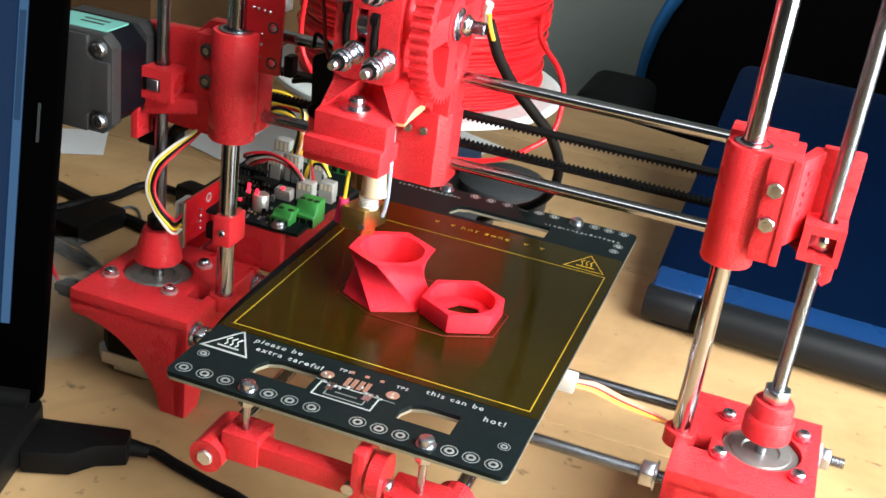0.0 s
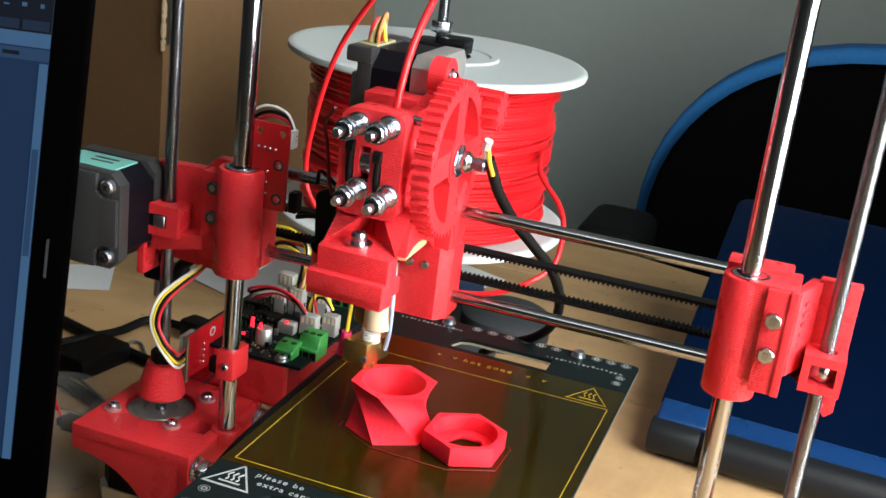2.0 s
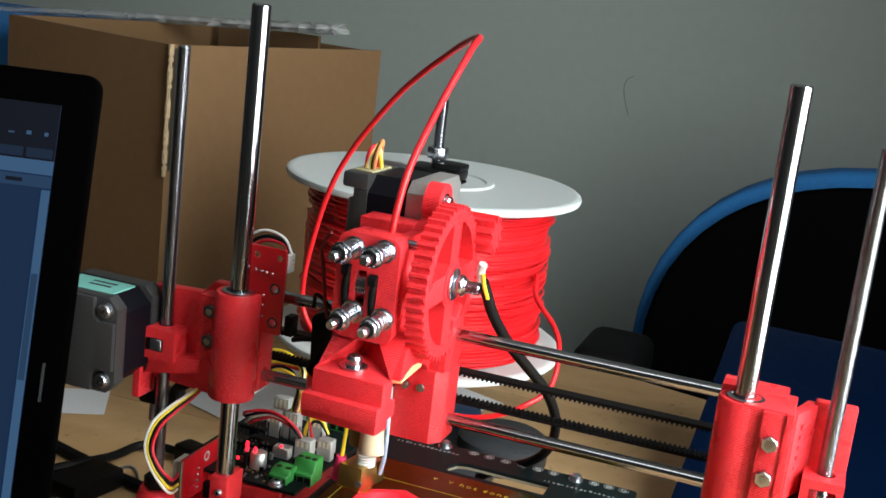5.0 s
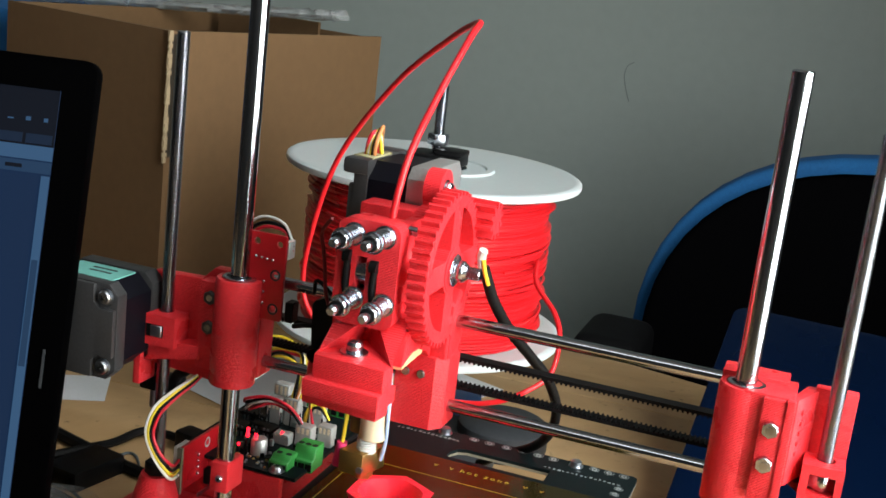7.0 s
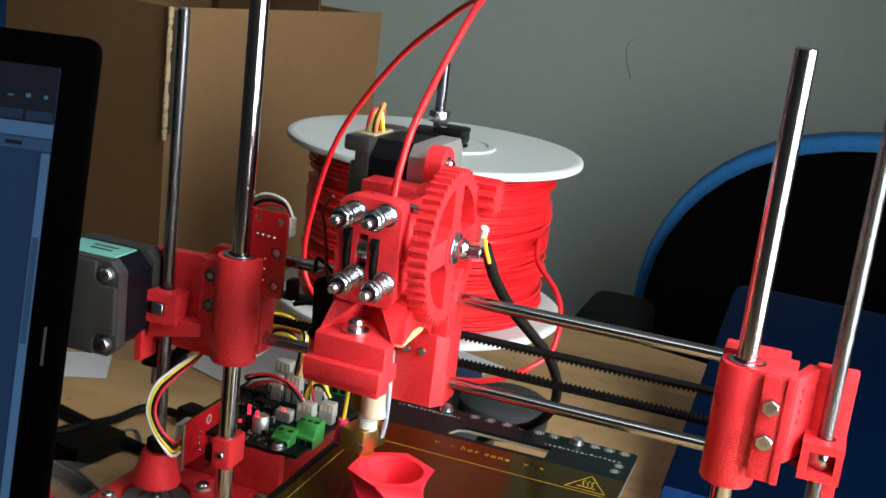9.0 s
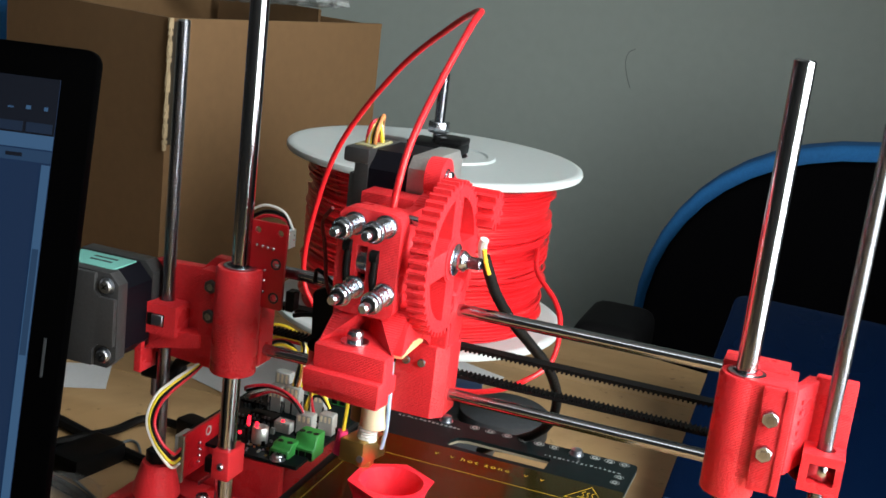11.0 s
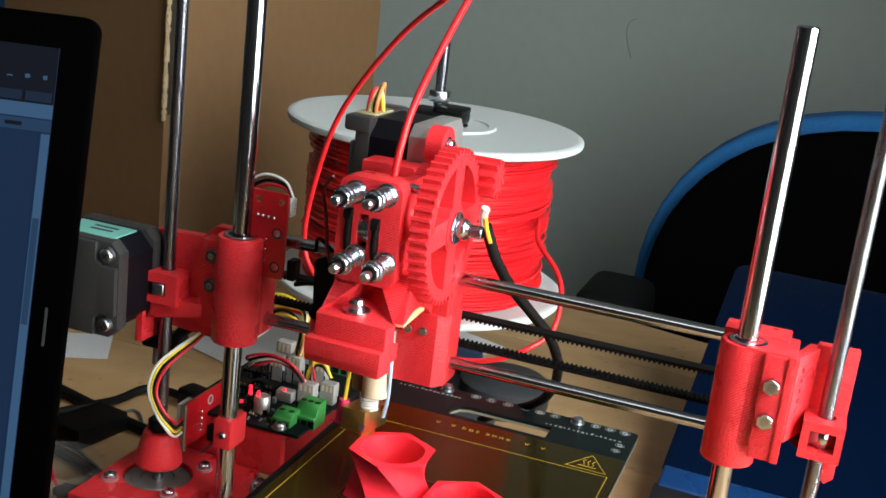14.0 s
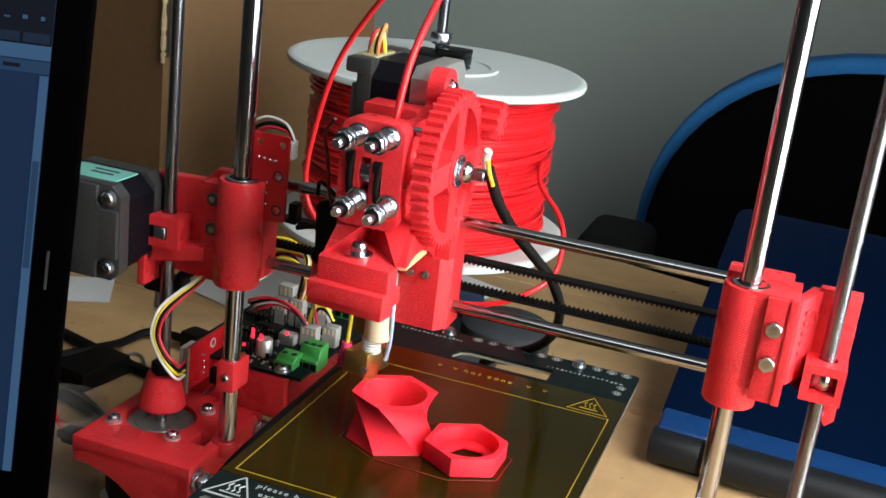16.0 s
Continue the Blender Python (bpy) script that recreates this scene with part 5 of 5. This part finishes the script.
# ---- filament spool on its spindle ----
SX, SY = -252.5, 252.0
stand = thing("spool_stand", (SX, SY, 0), "dark spindle stand that carries the filament spool", "spool stand")
part("foot", Shape().lathe([(0.1, 0), (62, 0), (62, 6), (58, 9), (14, 12), (10, 20), (10, 84), (16, 88), (0.1, 88)], (SX, SY, 0), "z", 40), GREY, stand)
threaded((SX, SY, 88), 154, 3.6, "z", stand, "spindle", "threaded steel spindle")
part("spindle_nut", Shape().nut((SX, SY, 205), (SX, SY, 212), 12).bevel(0.6, 1), STEEL, stand)
part("black_clip", Shape().box(SX - 16, SX + 18, SY - 14, SY + 12, 193, 200).bevel(2), BLACK, stand)
part("black_clip", Shape().box(SX + 2, SX + 20, SY - 12, SY + 6, 200, 204).bevel(1.5), BLACK, stand)
spool = thing("filament_spool", (SX, SY, 88), "white plastic spool wound with red filament", "spool")
flange = [(20, 0), (90.6, 0), (92.4, 0.9), (93, 2.4), (92.6, 4.2), (91, 5.2), (88, 5.0), (84, 4.6), (20, 4.6)]
for z in (86.5, 187.3):
    part("flange", Shape().lathe([(r, z + h) for r, h in flange], (SX, SY, 0), "z", 96), WHITE, spool, "white plastic flange")
part("hub_ring", Shape().lathe([(20, 191.8), (38, 191.8), (37, 193.2), (33, 193.2), (32, 192.2), (20, 192.2)], (SX, SY, 0), "z", 48), WHITE, spool)
rng = random.Random(2)
wound = []
z = 91.8
while z < 186.6:
    b = 1.6 * math.sin(z * 0.33) + 1.2 * math.sin(z * 0.9 + 1) + rng.uniform(-0.5, 0.5)
    base_r = 75.5 + b
    wound += [(base_r - 0.5, z), (base_r + 0.3, z + 0.5), (base_r + 0.3, z + 1.1)]
    z += 1.7
part("wound_core", Shape().lathe([(20, 91.6)] + wound + [(20, 187.2)], (SX, SY, 0), "z", 72), FILAMENT, spool, "wound red filament")
rng = random.Random(8)
for k in range(26):
    z0 = rng.uniform(98, 186)
    dz = rng.uniform(-9, 9)
    a0 = rng.uniform(180, 330)
    span_a = rng.uniform(50, 130)
    pts = [(SX + 77.0 * math.cos(radians(a0 + span_a * t / 10)), SY + 77.0 * math.sin(radians(a0 + span_a * t / 10)), min(188, max(95, z0 + dz * t / 10))) for t in range(11)]
    part("loose_turn", Shape().tube(pts, 0.9, 6, 2), FILAMENT, spool)
strand = [(-172.6, -22, 190), (-172.6, -22, 204), (-172.6, -21, 218), (-172.6, -10, 240), (-172, 15, 263), (-170, 40, 285), (-172, 56, 291), (-194, 85, 281), (-231, 115, 253), (-267, 135, 207), (-283, 143, 159),
          (-287, 148, 128), (-278, 146, 112), (-259, 141, 100), (-225, 138, 88), (-190, 142, 84), (-168, 146, 87), (-152, 152, 95), (-142, 165, 104), (-143, 180, 120), (-150, 190, 131), (-166, 204, 142), (-176, 240, 146)]
single("filament_strand", Shape().tube(strand, 1.5, 10, 8), FILAMENT, (-169, -24, 218), "loose red filament arching from spool to extruder", "filament")

# ---- cardboard box, open at the top ----
box = thing("cardboard_box", (-480, 300, 0), "open brown cardboard box with a torn corner", "box")
c0 = Vector((-480.0, 302.0))
d_r = Vector((math.cos(radians(76)), math.sin(radians(76))))
d_l = Vector((math.cos(radians(163)), math.sin(radians(163))))
LR, LL, TOP = 252.0, 200.0, 246.0


def panel(a, b, z0, z1, thick=3.5, name="side", notch=None):
    a, b = Vector(a), Vector(b)
    way = (b - a).normalized()
    n = Vector((-way.y, way.x)) * thick
    return Shape().prism([tuple(a), tuple(b), tuple(b + n), tuple(a + n)], "z", z0, z1)


p0, p1, p2, p3 = c0, c0 + d_r * LR, c0 + d_r * LR + d_l * LL, c0 + d_l * LL
part("side", panel(p0 + d_r * 3.6, p1, 0, TOP), CARD, box)
part("side", panel(p1, p2, 0, TOP - 2), CARD, box)
part("side", panel(p2, p3, 0, TOP), CARD, box)
part("side", panel(p3, p0, 0, TOP), CARD, box)
part("bottom", Shape().prism([tuple(p) for p in (p0, p1, p2, p3)], "z", 0.5, 4), CARD, box)
rng = random.Random(3)
ragged = Shape()
for k in range(40):
    w = 0.7 + rng.uniform(0, 0.7)
    o = c0 + d_l * (-1.0) + d_r * (-0.8)
    ragged.box(o.x - w, o.x + w * 0.6, o.y - 2.2, o.y + 1.6, 150 + k * 2.4, 152.8 + k * 2.4, rng.uniform(-25, 25))
# Dark pieces laid on the corner where the tear opens into shade.
gap = Shape()
for k in range(32):
    o = c0 + d_r * 4.6
    w = 2.6 + rng.uniform(-0.7, 0.7)
    gap.box(o.x - w, o.x + w, o.y - 2.4, o.y - 0.6, 154 + k * 2.8, 157 + k * 2.8, rng.uniform(70, 82))
tagged(part("torn_gap_shade", gap, CARDSHADED, box), "dark strip standing for the shaded slit of the torn corner", kind="stuff")
part("torn_edge", ragged, CARDRAW, box, "pale ragged torn cardboard edge")
part("inner_flap", panel(p2 + d_r * -30 + d_l * -20, p2 + d_r * -31 + d_l * -150, 130, TOP + 6, 3), CARD, box)
strip = Shape()
rng = random.Random(11)
a, b = Vector((-815, 520, 235.0)), Vector((-446, 520, 262.0))
N = 60
rings = []
for k in range(N + 1):
    t = k / N
    c = a.lerp(b, t)
    ring = []
    for j in range(10):
        an = 2 * math.pi * j / 10
        r = 5.0 + rng.uniform(-0.5, 0.5) * (1 + 4 * t ** 3) + (0.9 if k % 3 == 0 and t > 0.4 else 0)
        ring.append(strip.bm.verts.new((c.x, c.y + r * 2.2 * math.cos(an), c.z + math.sin(t * 5) + r * 0.8 * math.sin(an))))
    rings.append(ring)
for r0, r1 in zip(rings, rings[1:]):
    for j in range(10):
        strip.bm.faces.new((r0[j], r0[(j + 1) % 10], r1[(j + 1) % 10], r1[j]))
single("plastic_film_roll", strip, FILM, (a.x, a.y, TOP), "crumpled clear bubble film lying across the box", "packaging")
single("blue_crate", Shape().prism(rounded(-980, -698, 398, 620, 6), "z", 0, 236).bevel(3), BLUEFABRIC, (-840, 530, 0), "plain deep blue crate behind the cardboard box", "crate")

# ---- closed-over blue laptop ----
blue = thing("blue_laptop", (0, 180, 0), "glossy blue laptop with its lid ajar", "laptop")
turn = -2.9
pivot = (-74.5, 173.5, 0)
def tilt(shape, about, angle):
    bmesh.ops.rotate(shape.bm, verts=shape.bm.verts, cent=about, matrix=Matrix.Rotation(radians(angle), 3, "X"))
    return shape
def spun(shape):
    bmesh.ops.rotate(shape.bm, verts=shape.bm.verts, cent=pivot, matrix=Matrix.Rotation(radians(turn), 3, "Z"))
    return shape
part("base", spun(Shape().prism(rounded(-74, 216, 176, 372, 8), "z", 2, 17).bevel(1.5)), BLACK, blue, "black laptop base")
part("hinge_bar", spun(Shape().cyl((-44, 181, 12.5), (190, 181, 12.5), 11.5, seg=28)), BARGREY, blue, "round grey battery bar along the hinge")
part("hinge_end", spun(Shape().cyl((-76, 183, 11.5), (-47.4, 183, 11.5), 10.5, seg=28).bevel(1.2, 2)), BARGREY, blue, "grey hinge end cap")
part("hinge_gap", spun(Shape().cyl((-48, 183, 11), (-43, 183, 11), 8.8, seg=24)), BLACK, blue)
lid = Shape().prism(rounded(-75, 217, 190, 400, 9), "z", 18, 25).bevel(1.6)
part("lid", spun(tilt(lid, (0, 190, 20), 23.5)), BLUELID, blue, "glossy dark blue lid")
part("lid_edge", spun(tilt(Shape().box(-45, 216.5, 184, 201, 20.0, 25.5).bevel(2.6, 3), (0, 190, 20), 23.5)), BLUERIM, blue, "lighter blue rounded lid edge")
part("lid_corner", spun(tilt(Shape().box(-74.5, -44.8, 183.6, 201, 11.5, 25.5).bevel(2.6, 3), (0, 190, 20), 23.5)), BLUERIM, blue, "blue corner of the lid over the hinge")

# ---- black laptop with a lit screen ----
lap = thing("black_laptop", (-380, -90, 0), "open black laptop with a lit blue screen", "laptop")
LX, LY, LZ, LEANBACK, LTURN = -291.5, -78.2, 17.0, 13.0, 15.5
def screen_side(shape):
    bmesh.ops.rotate(shape.bm, verts=shape.bm.verts, cent=(LX, LY, LZ), matrix=Matrix.Rotation(radians(-LEANBACK), 3, "X"))
    bmesh.ops.rotate(shape.bm, verts=shape.bm.verts, cent=(LX, LY, LZ), matrix=Matrix.Rotation(radians(LTURN), 3, "Z"))
    return shape
WIDE, HIGH = 318.0, 248.0
lid = part("lid", screen_side(Shape().prism(rounded(LX - WIDE, LX, LZ - 2, LZ + HIGH, 6), "y", LY, LY + 7).bevel(1.2)), BEZEL, lap, "black laptop lid with a wide bezel")
RIGHT = LX - 14.4
part("screen", screen_side(Shape().box(LX - WIDE + 18, RIGHT, LY - 0.5, LY + 0.2, LZ + 34, LZ + HIGH - 14)), SCREEN, lid, "lit blue screen")
part("lit_bar", screen_side(Shape().box(LX - WIDE + 18, RIGHT, LY - 0.7, LY - 0.5, LZ + HIGH - 43.2, LZ + HIGH - 37.4)), SCREENPALE, lid)
part("lit_bar", screen_side(Shape().box(LX - WIDE + 18, RIGHT, LY - 0.7, LY - 0.5, LZ + HIGH - 48.6, LZ + HIGH - 43.8)), SCREENMID, lid)
part("lit_bar", screen_side(Shape().box(LX - WIDE + 18, RIGHT, LY - 0.7, LY - 0.5, LZ + HIGH - 37.4, LZ + HIGH - 14)), SCREENDARK, lid)
part("scroll_bar", screen_side(Shape().box(RIGHT - 3.6, RIGHT, LY - 0.9, LY - 0.7, LZ + 34, LZ + HIGH - 49.4)), SCREENPALE, lid)
part("scroll_thumb", screen_side(Shape().box(RIGHT - 3.2, RIGHT - 0.5, LY - 1.0, LY - 0.9, LZ + 120, LZ + HIGH - 84)), SCREENMID, lid)
for k, x in enumerate((-36.5, -24.5, -12.0)):
    part("lit_tab", screen_side(Shape().box(RIGHT + x, RIGHT + x + 11.0, LY - 0.9, LY - 0.7, LZ + HIGH - 36.6, LZ + HIGH - 32.6)), SCREENTAB, lid)
for k, (w, h) in enumerate(((2.4, 0.6), (2.0, 1.6), (1.6, 1.6))):
    part("window_button", screen_side(Shape().box(RIGHT - 20.5 + k * 7.6, RIGHT - 20.5 + k * 7.6 + w, LY - 0.9, LY - 0.7, LZ + HIGH - 27.4, LZ + HIGH - 27.4 + h)), SCREENPALE, lid)
for k, w in enumerate((9, 5, 7)):
    part("screen_text", screen_side(Shape().box(RIGHT - 38 + k * 9.4, RIGHT - 38 + k * 9.4 + w, LY - 0.9, LY - 0.7, LZ + HIGH - 47, LZ + HIGH - 45.4)), SCREENDARK, lid)
part("bezel_button", screen_side(Shape().box(LX - 8.2, LX - 7.2, LY - 0.5, LY + 0.1, LZ + 112, LZ + 128)), GREY, lid)
part("hinge", screen_side(Shape().cyl((LX - 50, LY + 2, LZ - 1), (LX - 4, LY + 2, LZ - 1), 7, seg=20)), BLACK, lap)
deck = Shape().prism(rounded(LX - WIDE, LX + 2, LY - 225, LY + 6, 8), "z", 3, 17)
bmesh.ops.rotate(deck.bm, verts=deck.bm.verts, cent=(LX, LY, LZ), matrix=Matrix.Rotation(radians(LTURN), 3, "Z"))
part("keyboard_deck", deck.bevel(1.5), BLACK, lap, "black laptop base")
lead = thing("power_lead", (-265, -75, 0), "black plug and lead lying on the table", "cable")
part("plug", Shape().prism([(-282, -104), (-264, -96), (-258, -86), (-247, -79), (-252, -68), (-291, -80), (-297, -86)], "z", 1, 12).bevel(1.8), BLACK, lead)
part("strain_relief", Shape().cyl((-254, -74, 6.5), (-243, -69, 4), 4.2, 2.9, seg=16), RUBBER, lead)
part("lead", Shape().tube([(-250, -72, 5.5), (-242, -68, 4), (-230, -70, 3), (-212, -74, 2.8), (-196, -77, 2.8), (-182, -84, 2.8), (-174, -104, 2.8), (-172, -150, 2.8), (-190, -260, 2.8)], 2.4, 10), RUBBER, lead)

# ---- clutter on the table ----
cup_wall = [(0.05, 0), (18.5, 0), (20.6, 44), (21.8, 45), (21.8, 46), (19.9, 46), (17.8, 1.2), (0.05, 1.2)]
single("clear_cup", Shape().lathe(cup_wall, (-333, -8, 0.3), "z", 48), CLEAR, (-333, -8, 0.3), "clear plastic cup standing on the table", "cup")
def cable(points, r, label, mat=None):
    single("cable", Shape().tube(points, r, 8), mat or RUBBER, points[0], label, "cable")
cable([(-560, 150, 4), (-470, 150, 4), (-443, 139, 4), (-391, 124, 4), (-355, 116, 4), (-330, 112, 4), (-300, 90, 4)], 3.6, "thick black power cable on the table")
cable([(-470, 60, 4), (-425, 84, 10), (-404, 112, 12), (-402, 142, 6), (-398, 165, 6), (-384, 168, 7), (-370, 167, 7)], 2.8, "thin black cable crossing the table")
cable([(-520, 20, 3), (-420, 70, 3), (-360, 60, 3), (-318, 30, 3)], 3.2, "black cable under the printer base")
cable([(-389, 83, 1.1), (-375, 75.6, 1.1), (-362, 68.3, 1.1), (-345, 58, 1.1), (-322, 44, 1.1)], 0.9, "thin grey wire lying on the table", GREYWIRE)
cable([(-401, 124, 1.1), (-395, 136, 1.1), (-391.7, 143, 1.1), (-385, 141, 1.1), (-375, 129.4, 1.1), (-366, 118, 1.1)], 0.9, "thin grey wire bent over the table", GREYWIRE)
single("power_block", Shape().box(-406, -381, 82, 121, 0.5, 13, -10).bevel(2.5), BLACK, (-393, 101, 0.5), "black power adapter block on the table", "adapter")
single("usb_plug", Shape().box(-372, -340, 160, 174, 0.5, 14, -12).bevel(2), BLACK, (-356, 167, 0.5), "black plug lying beside the board", "plug")
jack = thing("audio_plug", (-312, 46, 83), "black motor cable with a clear plug end hanging loose", "cable")
part("lead", Shape().tube([(-276, 22, 126), (-290, 30, 122), (-304, 40, 116), (-314, 46, 108), (-317, 48, 100)], 3.4, 10), RUBBER, jack)
part("lead", Shape().tube([(-282, 30, 118), (-292, 36, 110), (-300, 42, 104), (-304, 44, 98)], 2.8, 10), RUBBER, jack)
part("plug_body", Shape().box(-322, -300, 41, 51, 92, 101).bevel(2.2), BLACK, jack)
part("plug_end", Shape().cyl((-313, 46, 93), (-314, 46, 83), 4.2, 3.6, seg=16), material("smoky_plug", (0.35, 0.28, 0.28), 0.3, trans=0.4), jack)
for x, y, w, d, a, z in ((-318, 190, 90, 150, 12, 0.3), (-262, 186, 70, 130, -8, 0.8), (-330, 330, 148, 200, -20, 0.9), (-482, 214, 40, 46, 30, 0.6)):
    s = Shape().box(x - w / 2, x + w / 2, y - d / 2, y + d / 2, z, z + 0.4, a)
    single("paper_sheet", s, PAPER, (x, y, z), "white paper sheet lying on the table", "paper", "papers under the wiring")
single("blue_block", Shape().box(-262, -226, 318, 350, 0.3, 14, 20).bevel(1.5), BLUERIM, (-244, 334, 0.3), "small blue plastic block on the table", "block")
single("dark_puck", Shape().lathe([(0.1, 0.3), (30, 0.3), (31, 3), (31, 18), (28, 20), (0.1, 20)], (-196, 292, 0), "z", 40), GREY, (-196, 292, 0.3), "dark grey round puck on the table", "puck")

# ---- office chair beyond the table ----
chair = thing("office_chair", (60, 760, -740), "black office chair with blue upholstered edge", "chair")
def back_outline(grow, x0=-182, cx=60, top=172, low=-330):
    pts = []
    for k in range(25):
        a = math.pi * k / 24
        sx, sz = math.cos(a), math.sin(a)
        pts.append((cx + (238 + grow) * math.copysign(abs(sx) ** 0.88, sx), -40 + (209 + grow) * abs(sz) ** 0.85))
    return pts + [(cx - 190, low), (cx + 190, low)]
part("cushion", Shape().prism(back_outline(14), "y", 765, 815).bevel(9, 3), BLUEFABRIC, chair, "blue fabric cushion edge")
part("backrest", Shape().prism(back_outline(0, top=150), "y", 735, 764).bevel(8, 3), BLACKFABRIC, chair, "black backrest shell")
part("armrest", Shape().box(-217, -152, 575, 680, -56, 3).bevel(18, 4), ARMPAD, chair, "black padded armrest")
part("armrest", Shape().box(242, 304, 560, 700, -30, 24).bevel(16, 4), ARMPAD, chair)
for x in (-182, 274):
    part("arm_post", Shape().box(x - 14, x + 14, 660, 690, -330, -55).bevel(5), BLACK, chair)
part("seat", Shape().prism(rounded(-190, 310, 480, 780, 60), "z", -340, -260).bevel(14, 3), BLACKFABRIC, chair)
part("column", Shape().cyl((60, 640, -680), (60, 640, -330), 28, seg=24), BLACK, chair)
for k in range(5):
    a = 2 * math.pi * k / 5
    part("foot_spoke", Shape().tube([(60, 640, -685), (60 + 290 * math.cos(a), 640 + 290 * math.sin(a), -712)], 18, 8), BLACK, chair)
    part("caster", Shape().cyl((60 + 285 * math.cos(a), 628 + 290 * math.sin(a), -716), (60 + 285 * math.cos(a), 652 + 290 * math.sin(a), -716), 24, seg=18), BLACK, chair)

# ---- no piece lies deeper than thing, part, sub-part ----
for ob in list(scene.objects):
    while ob.parent and ob.parent.parent and ob.parent.parent.parent:
        above = ob.parent
        ob.matrix_basis = above.matrix_basis @ ob.matrix_basis
        ob.parent = above.parent
